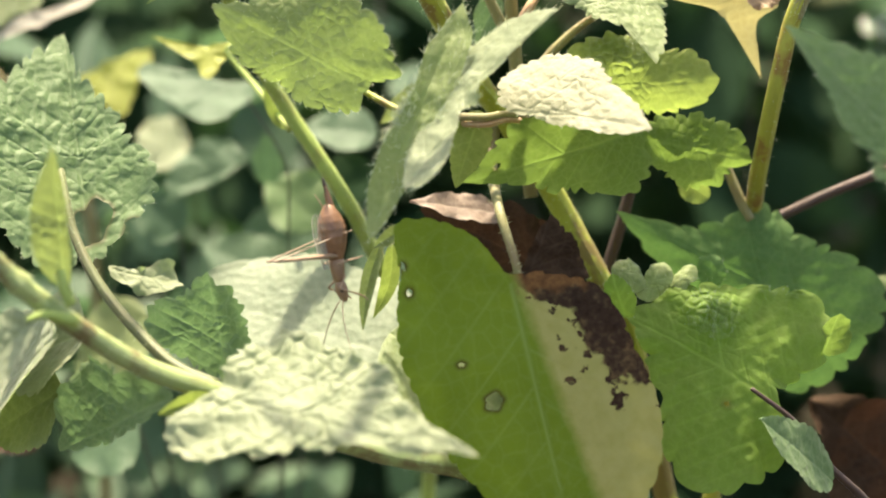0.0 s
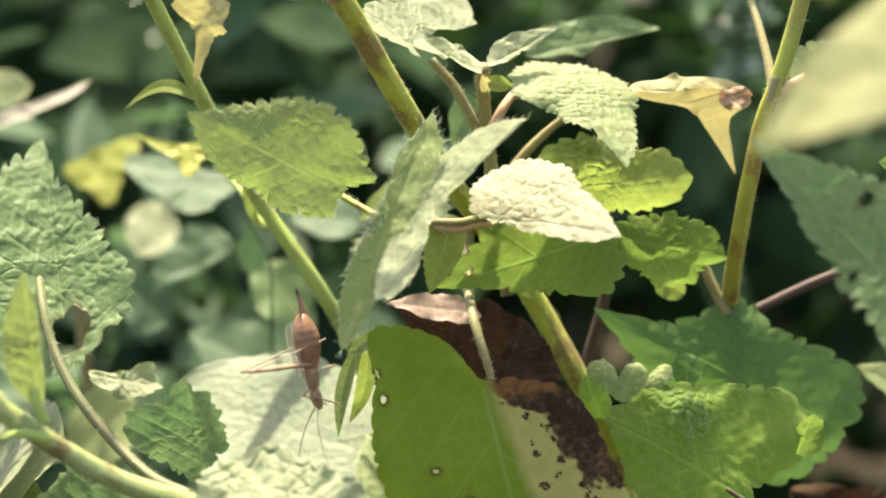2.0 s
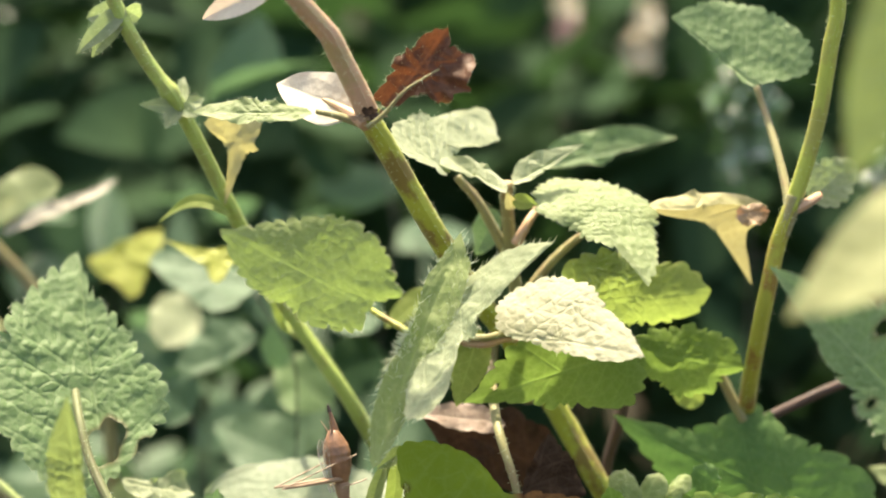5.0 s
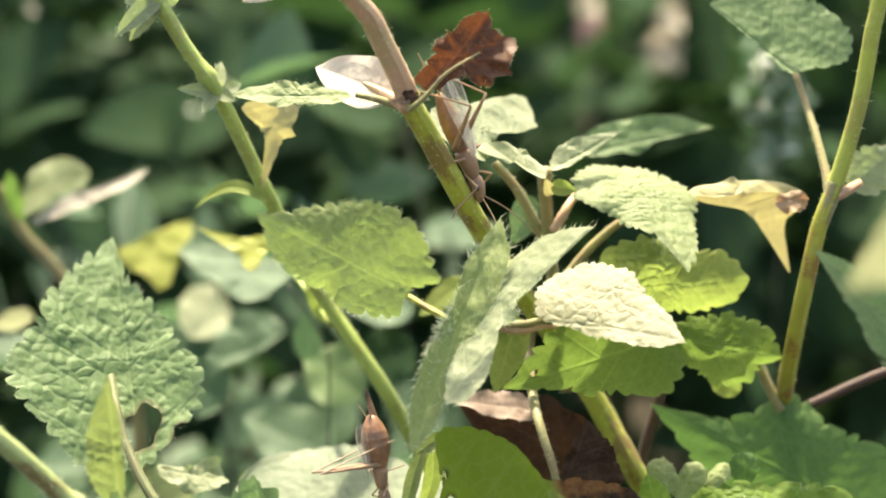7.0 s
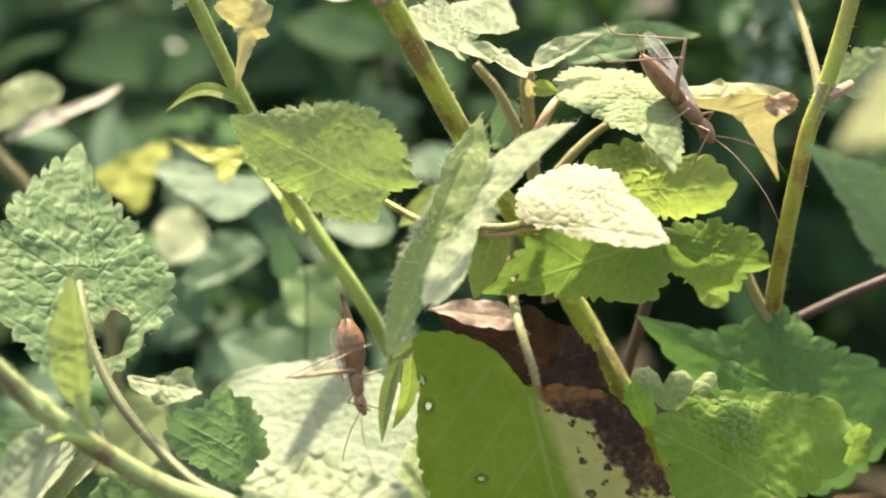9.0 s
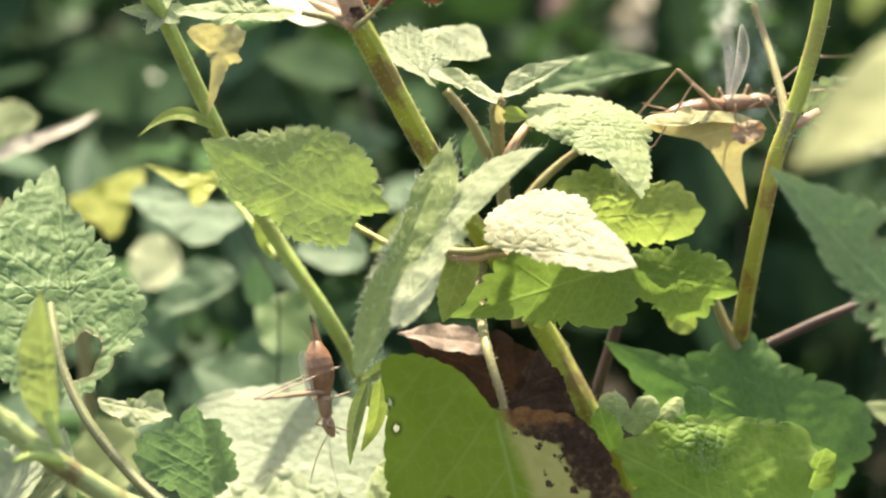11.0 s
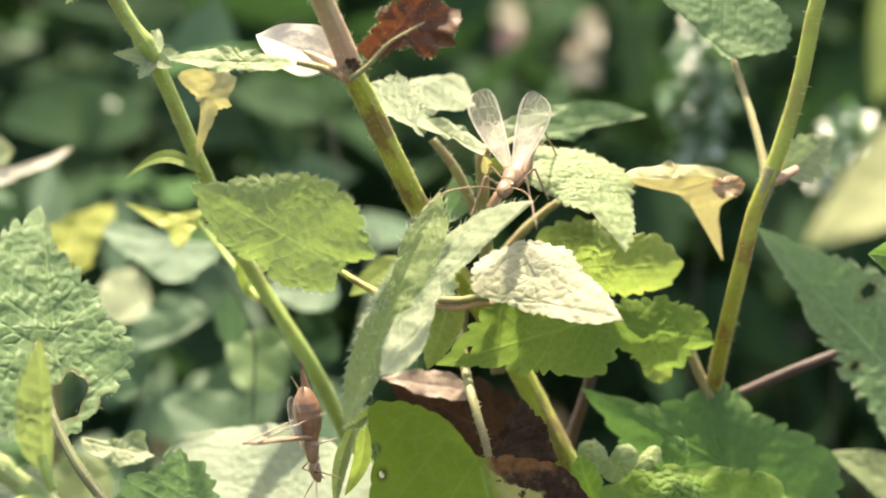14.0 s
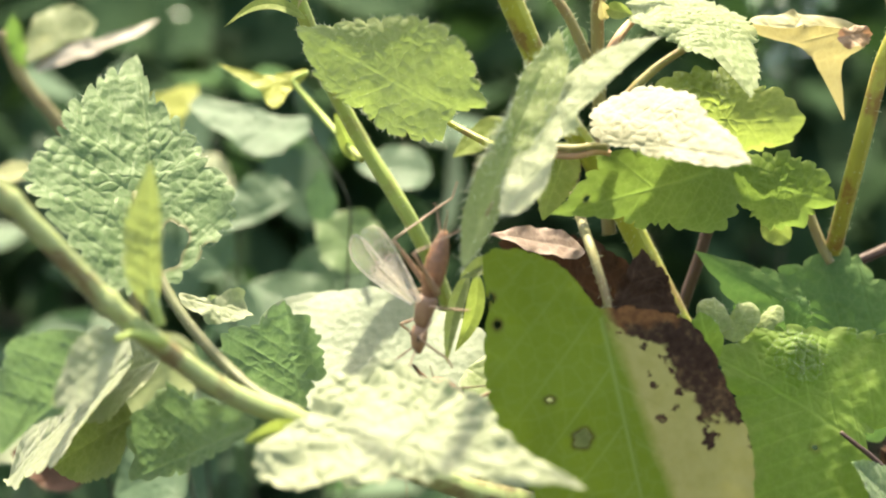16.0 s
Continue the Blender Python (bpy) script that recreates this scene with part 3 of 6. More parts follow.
    z = (puff + rim_puff * e ** 3) * (border * (0.45 + 0.45 * pick) + 0.30 * (1 - first ** 2)) * (0.75 + 0.45 * swell(x, y, 9.0, rng)) * (1 - 0.5 * e ** 12)
    z += 0.35 * puff * np.abs(np.sin(math.pi * q)) ** 0.7 - groove * vein
    z += crumple * swell(x, y, 7.0, rng) + 0.35 * crumple * swell(x, y, 2.6, rng)
    swollen = np.zeros_like(x)
    for cx, cy, cr, ch in domes:
        hill = np.exp(-((x - cx) ** 2 + (y - cy) ** 2) / cr ** 2)
        z += ch * hill * (1 + 0.30 * border * (0.4 + pick))
        swollen = np.maximum(swollen, hill)
    turn = np.concatenate([[0.0], np.tile(th, nr)])
    z += ruffle * e ** 2.5 * (np.sin(waves * turn + rng.uniform(0, 6.28)) + 0.6 * np.sin((2.3 * waves) // 1 * turn + rng.uniform(0, 6.28)))
    z += np.abs(across) * math.tan(radians(fold)) - droop * e ** 2.2 - curl * ((y - sy) / (radii[0] - sy)) ** 2 * length
    net = np.clip(1 - (second - first) / 0.16, 0, 1) * 0.35
    verts = np.stack([x, y, z], -1) * 0.001
    uvs = np.stack([0.5 + 0.5 * across / 26.0, along / length], -1)
    faces = [(0, 1 + (j + 1) % na, 1 + j) for j in range(na)]
    for i in range(nr - 1):
        a, b = 1 + i * na, 1 + (i + 1) * na
        for j in range(na):
            jj = (j + 1) % na
            quad = (a + j, a + jj, b + jj, b + j)
            if not (inside[quad[0]] or inside[quad[1]] or inside[quad[2]] or inside[quad[3]]):
                faces.append(quad)
    me = mesh_of(name, verts, faces, material, uvs=uvs, marks=(("vein", np.maximum(vein, net)), ("rim", e ** 8), ("scar", scar)))
    ob = part(name, me, parent, m, label)
    if hairs:
        roots, ways = [], []
        for j, edge in zip(rng.integers(0, na, hairs), rng.random(hairs) < 0.7):
            i = 1 + (nr - 1) * na + j if edge else 1 + int(rng.integers(nr // 3, nr - 1)) * na + j
            roots.append(verts[i])
            ways.append((0.9 * math.sin(th[j]), 0.9 * math.cos(th[j]), 0.3) if edge else (0.1, 0.2, 1.0))
        tagged(part("hairs", hair_mesh("hairs", roots, ways, hair_size, HAIR, rng), ob, m, "fine pale hairs"), kind="stuff")
    if down:
        spots = np.flatnonzero((swollen > 0.35 * rng.random(len(x)) + 0.25) & ~inside)
        spots = rng.choice(spots, min(down, len(spots)), replace=False)
        ways = [(rng.uniform(-0.5, 0.5), rng.uniform(-0.5, 0.5), 1.0) for _ in spots]
        tagged(part("down", hair_mesh("down", [verts[i] for i in spots], ways, 0.00055, GLINT_DOWN, rng), ob, m, "short white down"), kind="stuff")
    return ob


def spline(points, steps):
    """A smooth line through the points that never swings past them."""
    p = [Vector(v) for v in points]
    n = len(p)
    ways = []
    for i in range(n):
        a, c = p[max(i - 1, 0)], p[min(i + 1, n - 1)]
        reach = min((p[i] - a).length or 9, (c - p[i]).length or 9)
        ways.append((c - a).normalized() * reach)
    out = []
    for i in range(n - 1):
        u, v, mu, mv = p[i], p[i + 1], ways[i], ways[i + 1]
        for k in range(steps):
            f = k / steps
            g = f * f
            h = g * f
            out.append(u * (2 * h - 3 * g + 1) + mu * (h - 2 * g + f) + v * (3 * g - 2 * h) + mv * (h - g))
    return out + [p[-1].copy()]


def tube_data(points, r0, r1, steps=8, sides=14, square=0.0, knots=(), rough=0.03, seed=0):
    path = spline(points, steps)
    n = len(path)
    verts, faces, uvs = [], [], []
    ref = Vector((0.3, -1, 0.2))
    far = 0.0
    for i, p in enumerate(path):
        way = (path[min(i + 1, n - 1)] - path[max(i - 1, 0)]).normalized()
        a = (ref - way * way.dot(ref)).normalized()
        b = way.cross(a)
        f = i / (n - 1)
        r = r0 + (r1 - r0) * f
        for at, more, wide in knots:
            r *= 1 + more * math.exp(-((f - at) / wide) ** 2)
        far += (p - path[i - 1]).length if i else 0
        for k in range(sides + 1):
            an = 2 * math.pi * k / sides
            rr = r * (1 + square * math.cos(4 * an)) * (1 + rough * noise.noise(p * 400 + Vector((k % sides, seed, 0))))
            verts.append(p + (a * math.cos(an) + b * math.sin(an)) * rr)
            uvs.append((k / sides, far))
    w = sides + 1
    for i in range(n - 1):
        for k in range(sides):
            q = i * w + k
            faces.append((q, q + 1, q + w + 1, q + w))
    faces += [tuple(range(sides - 1, -1, -1)), tuple((n - 1) * w + k for k in range(sides))]
    return verts, faces, uvs, path


def stem(parent, points, r0, r1, material, name="stem", label="", hairs=0, hair_size=0.0009, seed=3, **more):
    verts, faces, uvs, path = tube_data(points, r0, r1, seed=seed, **more)
    ob = part(name, mesh_of(name, verts, faces, material, uvs=uvs), parent, None, label)
    if hairs:
        rng = np.random.default_rng(seed)
        roots, ways = [], []
        for k in rng.integers(0, len(verts), hairs):
            centre = path[k // (more.get("sides", 14) + 1)]
            roots.append(verts[k])
            ways.append((verts[k] - centre).normalized())
        tagged(part("hairs", hair_mesh("hairs", roots, ways, hair_size, HAIR, rng), ob, None, "fine pale hairs"), kind="stuff")
    return ob


# ---- ground and distance ----
def ground():
    n = 60
    xs = np.sinh(np.linspace(-6, 6, n + 1)) * 0.5
    verts, faces = [], []
    for y in xs:
        for x in xs:
            near = math.exp(-(x * x + y * y) / 40)
            verts.append((x, y, 0.03 * near * noise.noise(Vector((x * 3, y * 3, 0))) - 0.01))
    for i in range(n):
        for j in range(n):
            k = i * (n + 1) + j
            faces.append((k, k + 1, k + n + 2, k + n + 1))
    ob = new("ground", mesh_of("ground", verts, faces, SOIL))
    tagged(ob, "dark bare woodland soil under the plants", "ground", kind="structure")


ground()


def small_leaf(rng, size):
    """Eight-sided folded blade, as vertices and faces round the origin, along +y."""
    w, l, f = size * rng.uniform(0.45, 0.65), size, rng.uniform(0.05, 0.3)
    bend = rng.uniform(-0.15, 0.3) * l
    rows = ((0, 0.05), (0.22, 0.8), (0.5, 1.0), (0.78, 0.62), (1.0, 0.03))
    v = []
    for s, k in rows:
        z = -bend * s * s
        v += [(-w / 2 * k, l * s, z + f * w / 2 * k), (0, l * s, z), (w / 2 * k, l * s, z + f * w / 2 * k)]
    fs = []
    for i in range(4):
        k = 3 * i
        fs += [(k, k + 1, k + 4, k + 3), (k + 1, k + 2, k + 5, k + 4)]
    return v, fs


def foliage(parent, rng, centre, spread, count, size, material, name="foliage", face=(0, -0.3, 1), tilt=0.7, label=""):
    verts, faces = [], []
    for _ in range(count):
        v, f = small_leaf(rng, size * rng.uniform(0.6, 1.3))
        while True:
            p = rng.uniform(-1, 1, 3)
            if p @ p < 1 and rng.random() > 0.25 * (1 - p @ p):
                break
        at = Vector(centre) + Vector(p * np.array(spread))
        n = (Vector(face).normalized() + Vector(rng.normal(0, tilt, 3))).normalized()
        d = Vector(rng.normal(0, 1, 3))
        y = (d - n * d.dot(n)).normalized()
        m = Matrix((y.cross(n), y, n)).transposed()
        k = len(verts)
        verts += [m @ Vector(q) + at for q in v]
        faces += [tuple(k + i for i in q) for q in f]
    return tagged(part(name, mesh_of(name, verts, faces, material), parent, None, label), kind="stuff")


def undergrowth(x, y, height, spread, count, size, material, seed, label, name="undergrowth_plant", glints=0):
    rng = np.random.default_rng(seed)
    root = plant(x, y, label, "undergrowth behind", "shrub", name)
    for k in range(3):
        a = rng.uniform(0, 6.28)
        top = (x + spread[0] * 0.5 * math.cos(a), y + spread[1] * 0.5 * math.sin(a), height * rng.uniform(0.7, 1.0))
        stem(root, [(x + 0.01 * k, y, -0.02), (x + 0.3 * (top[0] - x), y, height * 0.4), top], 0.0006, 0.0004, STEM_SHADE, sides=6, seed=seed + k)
    foliage(root, rng, (x, y, height * 0.62), (spread[0], spread[1], height * 0.45), count, size, material)
    # Added tiny pale blades, blurred into the spots that sun glints would make.
    if glints:
        foliage(root, rng, (x, y - 0.6 * spread[1], height * 0.85), (spread[0], 0.3 * spread[1], height * 0.25), glints, 0.0035, GLINT_DOWN, name="glint_blades", face=(-0.1, -0.2, 1), tilt=0.3, label="tiny pale blades added as bright glints")
    return root


# Shrubs behind the plants; their shade comes from the dark leaf colours.
undergrowth(-0.16, 0.42, 0.50, (0.14, 0.12), 520, 0.050, SHADE_DARK, 11, "dark broad-leaved shrub in shade behind the plants", glints=26)
undergrowth(0.02, 0.50, 0.46, (0.16, 0.12), 520, 0.055, SHADE_DARK, 12, "green shrub with large leaves behind the stems, coloured dark for shade")
undergrowth(0.24, 0.55, 0.52, (0.15, 0.13), 480, 0.045, SHADE_DARK, 13, "dark leafy shrub deep in shade", glints=8)
undergrowth(-0.38, 0.75, 0.70, (0.22, 0.2), 700, 0.060, SHADY, 14, "dense shrub further back, coloured dim for shade")
undergrowth(0.02, 0.95, 0.75, (0.28, 0.2), 800, 0.065, SHADE_DARK, 15, "tall dense green shrub further back, coloured dark for shade")
undergrowth(0.45, 0.95, 0.75, (0.28, 0.2), 700, 0.060, SHADE_DARK, 16, "dense shrub in deep shade further back")
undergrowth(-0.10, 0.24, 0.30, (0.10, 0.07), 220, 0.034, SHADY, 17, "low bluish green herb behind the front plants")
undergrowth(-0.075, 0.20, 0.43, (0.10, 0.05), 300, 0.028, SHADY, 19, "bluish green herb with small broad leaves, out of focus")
undergrowth(0.06, 0.22, 0.26, (0.10, 0.06), 180, 0.034, SHADE_DARK, 18, "low herb behind the front plants, coloured dark for shade")
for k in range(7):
    undergrowth(-1.9 + 0.62 * k, 1.9 + 0.25 * (k % 2), 1.3, (0.5, 0.4), 700, 0.12, SHADE_DARK, 30 + k, "tall thicket at the far side, coloured dark for shade")


def sprig(x, y, z0, z1, seed):
    """Upright shoot with many small glossy leaves."""
    rng = np.random.default_rng(seed)
    root = plant(x, y, "upright shoot set with small glossy green leaves", "", "plant", "small_leaved_shoot")
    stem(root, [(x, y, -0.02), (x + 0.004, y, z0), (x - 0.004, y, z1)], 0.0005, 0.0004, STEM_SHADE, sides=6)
    foliage(root, rng, (x, y, (z0 + z1) / 2), (0.008, 0.012, (z1 - z0) / 2), 420, 0.005, GLOSSY, tilt=1.0)
    # A few whitish blades added in place of glints on the glossy leaves.
    foliage(root, rng, (x, y - 0.01, (z0 + z1) / 2), (0.009, 0.008, (z1 - z0) / 2), 24, 0.0040, GLINT_DOWN, name="glint_blades", face=(-0.1, -0.2, 1), tilt=0.25, label="tiny pale blades added as bright glints")


sprig(0.0831, 0.20, 0.4329, 0.4835, 41)
sprig(0.1305, 0.22, 0.4153, 0.4554, 42)


def flower(x, y, z, size, material, seed, label):
    rng = np.random.default_rng(seed)
    root = plant(x, y, label, "", "flower", "blurred_flower")
    stem(root, [(x, y, -0.02), (x + 0.01, y, z * 0.5), (x, y, z)], 0.0009, 0.0006, STEM_SHADE, sides=6)
    for k in range(6):
        a = k * 1.05 + rng.uniform(-0.2, 0.2)
        tip = (x + size * math.cos(a), y - 0.004 * k, z + size * math.sin(a))
        leaf(root, (x, y, z), tip, size * 0.8, material, nx=6, ny=8, tooth=0, bump=0, name="petal", seed=seed + k)


flower(0.0499, 0.4500, 0.4445, 0.007, PETAL_PINK, 51, "small pink flower in the shade behind")
flower(0.0489, 0.4500, 0.4567, 0.0065, PETAL_CREAM, 53, "small pale flower bud in the shade behind")
flower(0.0784, 0.4500, 0.4372, 0.009, PETAL_CREAM, 52, "small cream flower in the shade behind")
flower(0.0813, 0.4500, 0.4516, 0.0065, PETAL_CREAM, 54, "small cream flower bud in the shade behind")

UPFACE = (0, -0.62, 0.78)

# ---- the main plant ----
main = plant(0.052, 0.014, "tall hairy plant with toothed pale green leaves, some rotting")
stem(main, [(0.052, 0.014, -0.02), (0.064, 0.020, 0.25), (0.0354, 0.0100, 0.4031), (0.0288, 0.0070, 0.4159), (0.0230, 0.0090, 0.4262), (0.0170, 0.0090, 0.4366), (0.0101, 0.0070, 0.4469), (0.0053, 0.0040, 0.4535), (0.0002, -0.0010, 0.4631), (-0.0038, -0.0060, 0.4710), (-0.0081, -0.0100, 0.4797), (-0.0113, -0.0140, 0.4864), (-0.0135, -0.0150, 0.4905)], 0.0022, 0.0019, STEM, label="olive green stem streaked with brown", hairs=900, steps=14, square=0.03,
     knots=((0.995, 0.25, 0.012),))
stem(main, [(-0.0131, -0.0150, 0.4899), (-0.0149, -0.0160, 0.4947), (-0.0179, -0.0180, 0.5012), (-0.0195, -0.0200, 0.5049), (-0.0222, -0.0220, 0.5084), (-0.0254, -0.0244, 0.5126)], 0.0020, 0.0016, STEM_PINK,
     label="pinkish upper stem", hairs=350, square=0.03)
stem(main, [(-0.0133, -0.0149, 0.4902), (-0.0135, -0.0150, 0.4907), (-0.0137, -0.0151, 0.4912)], 0.00232, 0.00228, STEM_DARK, name="leaf_scar", label="dark ring of leaf scars", rough=0.5)
# side shoot with its crown of leaves
stem(main, [(0.0160, 0.0120, 0.4305), (0.0128, 0.0120, 0.4543), (0.0111, 0.0080, 0.4699), (0.0112, 0.0060, 0.4742)], 0.0013, 0.0011, STEM_BUFF, name="side_shoot", hairs=160)
stem(main, [(0.0117, 0.0110, 0.4588), (0.0063, 0.0100, 0.4694), (0.0020, 0.0100, 0.4747)], 0.0010, 0.0008, STEM_BUFF, name="petiole", hairs=60)
stem(main, [(0.0128, 0.0060, 0.4628), (0.0146, 0.0060, 0.4662), (0.0166, 0.0090, 0.4684), (0.0195, 0.0110, 0.4708)], 0.0010, 0.0006, STEM_PINK, name="petiole", hairs=40)
stem(main, [(0.0135, 0.0120, 0.4500), (0.0194, 0.0130, 0.4573), (0.0240, 0.0140, 0.4615), (0.0306, 0.0140, 0.4662), (0.0344, 0.0160, 0.4686)], 0.0010, 0.0005, STEM_BUFF, name="petiole", hairs=40)
# stalk of the half rotten leaf, and the two short stalks by its root
stem(main, [(0.0093, 0.0080, 0.4471), (0.0084, 0.0060, 0.4396), (0.0084, -0.0100, 0.4376), (0.0093, -0.0200, 0.4346), (0.0114, -0.0240, 0.4287), (0.0126, -0.0246, 0.4237)], 0.0011, 0.0006, STEM_BUFF, name="petiole", hairs=140)
stem(main, [(0.0123, -0.0085, 0.4497), (0.0098, -0.0088, 0.4499), (0.0068, -0.0100, 0.4496), (0.0016, -0.0080, 0.4492)], 0.0006, 0.0007, STEM_BUFF, name="petiole", hairs=60)
stem(main, [(0.0129, -0.0085, 0.4487), (0.0103, -0.0088, 0.4489), (0.0068, -0.0100, 0.4483), (0.0022, -0.0070, 0.4478)], 0.0005, 0.0006, STEM_PINK, name="petiole", hairs=40)
stem(main, [(0.0017, -0.0040, 0.4439), (-0.0054, -0.0020, 0.4475), (-0.0116, 0.0030, 0.4498), (-0.0148, 0.0055, 0.4511)], 0.0008, 0.0005, STEM, name="petiole", hairs=60)
# A
blade(main, (-0.0240, -0.0010, 0.4588), (-0.0410, 0.0000, 0.4671), (-0.05, -0.97, 0.2), (18.9, 14.8, 12.9, 12.0, 11.2, 11.0, 11.2, 11.8, 12.3, 13.0, 13.4, 14.0, 14.5, 15.4, 17.5, 12.3, 12.6, 13.8, 12.4, 10.6, 9.8, 9.3, 8.7, 8.2, 8.2, 8.8, 10.2, 12.2, 14.3, 16.1), HERB, stalk=(-0.8, -9.1),
      teeth=28, tooth=1.5, saw=0.35, veins=6, puff=0.08, cell=1.7, fold=3, droop=1.2, ruffle=0.45, hairs=420, groove=0.04, crumple=0.16, rim_puff=0.14, seed=21, label="broad heart-shaped leaf with a rounded toothed rim")
# B
blade(main, (0.0018, -0.0260, 0.4559), (0.0177, -0.0240, 0.4707), (-0.4, -0.38, 0.84), (21.8, 6.5, 4.2, 4.7, 5.2, 4.5, 3.8, 3.5, 3.9, 15.3, 18.5, 18.6, 12.3, 8.2, 6.3, 5.5, 5.1, 5.0, 5.3, 5.8, 6.8, 8.7, 9.9, 12.2, 15.4, 18.2), PALE, stalk=(8.5, -16.3),
      teeth=36, tooth=0.7, veins=7, puff=0.10, cell=1.6, groove=0.2, fold=4, ruffle=0.4, hairs=260, hair_size=0.0015, seed=22, label="long folded leaf fringed with stiff hairs")
blade(main, (-0.0047, -0.0260, 0.4526), (0.0024, -0.0160, 0.4703), (-0.3, -0.93, -0.2), (21.6, 16.8, 9.5, 5.5, 4.2, 3.6, 3.3, 3.3, 3.4, 3.7, 4.5, 6.2, 10.4, 24.8, 14.9, 8.5, 5.4, 4.1, 3.5, 3.2, 3.0, 3.1, 3.3, 3.8, 4.9, 12.7), HERB, stalk=(-0.6, -21.4),
      teeth=40, tooth=0.6, saw=0.4, veins=8, puff=0.06, cell=1.6, groove=0.2, fold=8, ruffle=0.35, hairs=620, hair_size=0.0019, seed=23, label="long upright leaf fringed with stiff hairs")
leaf(main, (0.0059, -0.0060, 0.4499), (0.0017, -0.0120, 0.4375), 0.0071, LIME, teeth=12, tooth=0.09, seed=24, fold=10)
leaf(main, (-0.0070, -0.0190, 0.4322), (-0.0122, -0.0220, 0.4295), 0.0029, DUSTY, seed=25, fold=20, hairs=40)
leaf(main, (-0.0108, -0.0200, 0.4299), (-0.0138, -0.0240, 0.4155), 0.0027, DUSTY, seed=26, fold=25, sway=0.05, tooth=0.04, label="small folded bract hanging down")
leaf(main, (-0.0090, -0.0180, 0.4291), (-0.0122, -0.0180, 0.4159), 0.0031, LIME, seed=27, fold=15, sway=-0.08, tooth=0.03)
# C
blade(main, (0.0206, -0.0100, 0.4430), (0.0029, -0.0160, 0.4392), (0.05, -1.0, -0.1), (19.0, 14.8, 13.2, 12.3, 10.2, 8.5, 7.4, 6.7, 6.5, 6.6, 7.3, 8.6, 11.5, 14.9, 17.1, 17.3, 16.0, 11.5, 8.5, 7.4, 7.1, 7.3, 7.2, 7.3, 8.1, 11.0), VIVID, stalk=(0.5, -11.1),
      teeth=22, tooth=1.5, veins=4, puff=0.03, cell=3.0, groove=0.12, fold=2, droop=0.6, ruffle=0.3, crumple=0.1, seed=28, holes=((1.4, 12.5, 0.45, 0.5),))
blade(main, (0.0440, 0.0020, 0.4412), (0.0566, 0.0060, 0.4385), (0.12, -0.97, 0.12), (13.5, 9.6, 9.2, 9.2, 7.7, 7.4, 7.4, 6.6, 6.4, 6.3, 6.5, 7.8, 9.1, 10.7, 11.7, 10.5, 8.7, 7.4, 6.8, 7.0, 7.6, 7.7, 8.0, 9.4, 11.2, 12.0), VIVID, stalk=(-1.2, -11.6),
      teeth=17, tooth=1.4, veins=4, puff=0.16, cell=1.5, fold=-6, droop=1.2, ruffle=0.4, crumple=0.15, groove=0.1, seed=29)
leaf(main, (0.0430, 0.0100, 0.4339), (0.0485, 0.0100, 0.4310), 0.0051, LIME, seed=30, tooth=0.05, shape="round")
# D
blade(main, (0.0196, -0.0170, 0.4555), (0.0331, -0.0280, 0.4522), (-0.1, -0.6, 0.79), (17.7, 14.9, 11.7, 9.5, 8.0, 7.1, 6.7, 6.8, 7.4, 9.0, 11.4, 11.7, 12.4, 11.9, 11.7, 11.0, 10.6, 9.9, 9.1, 8.9, 8.7, 8.1, 8.1, 8.7, 10.3, 13.5), CHALK, stalk=(8.0, -8.2),
      teeth=34, tooth=0.8, veins=5, puff=0.15, cell=1.9, groove=0.12, fold=2, droop=0.8, ruffle=0.35, hairs=160, crumple=0.12, seed=31, label="small strongly puckered leaf in full sun")
blade(main, (0.0348, 0.0060, 0.4530), (0.0495, 0.0090, 0.4533), (0.15, -0.97, 0.12), (15.0, 14.4, 11.5, 9.1, 7.6, 6.6, 6.2, 6.2, 6.4, 6.8, 7.8, 9.9, 11.7, 14.0, 14.6, 14.4, 12.8, 11.3, 10.6, 9.4, 8.2, 7.7, 7.7, 8.8, 11.8, 13.4), LIME, stalk=(1.2, -12.8),
      teeth=17, tooth=1.5, veins=4, puff=0.14, cell=1.7, fold=-4, droop=1.0, ruffle=0.4, crumple=0.15, domes=((-5.5, -4.1, 4.2, 1.6), (-6.3, -8.3, 3.0, 1.0),), down=700, groove=0.1, seed=32)
# crown of the side shoot
blade(main, (0.0279, 0.0020, 0.4709), (0.0355, -0.0130, 0.4616), (0.0, -0.42, 0.9), (19.2, 9.9, 9.4, 8.8, 8.4, 8.1, 7.5, 7.2, 7.8, 9.2, 10.6, 12.3, 12.5, 12.9, 12.5, 12.2, 12.0, 12.1, 11.2, 10.6, 10.0, 9.4, 9.2, 9.1, 9.0, 9.2, 9.7, 10.2, 10.8, 11.2, 10.8, 10.8, 11.2, 12.6, 14.6, 17.1), SAGE, stalk=(10.6, -6.1),
      teeth=40, tooth=1.0, veins=6, puff=0.2, cell=1.3, fold=-6, droop=1.0, curl=0.06, ruffle=0.5, hairs=260, groove=0.12, crumple=0.15, hair_size=0.0005, seed=33)
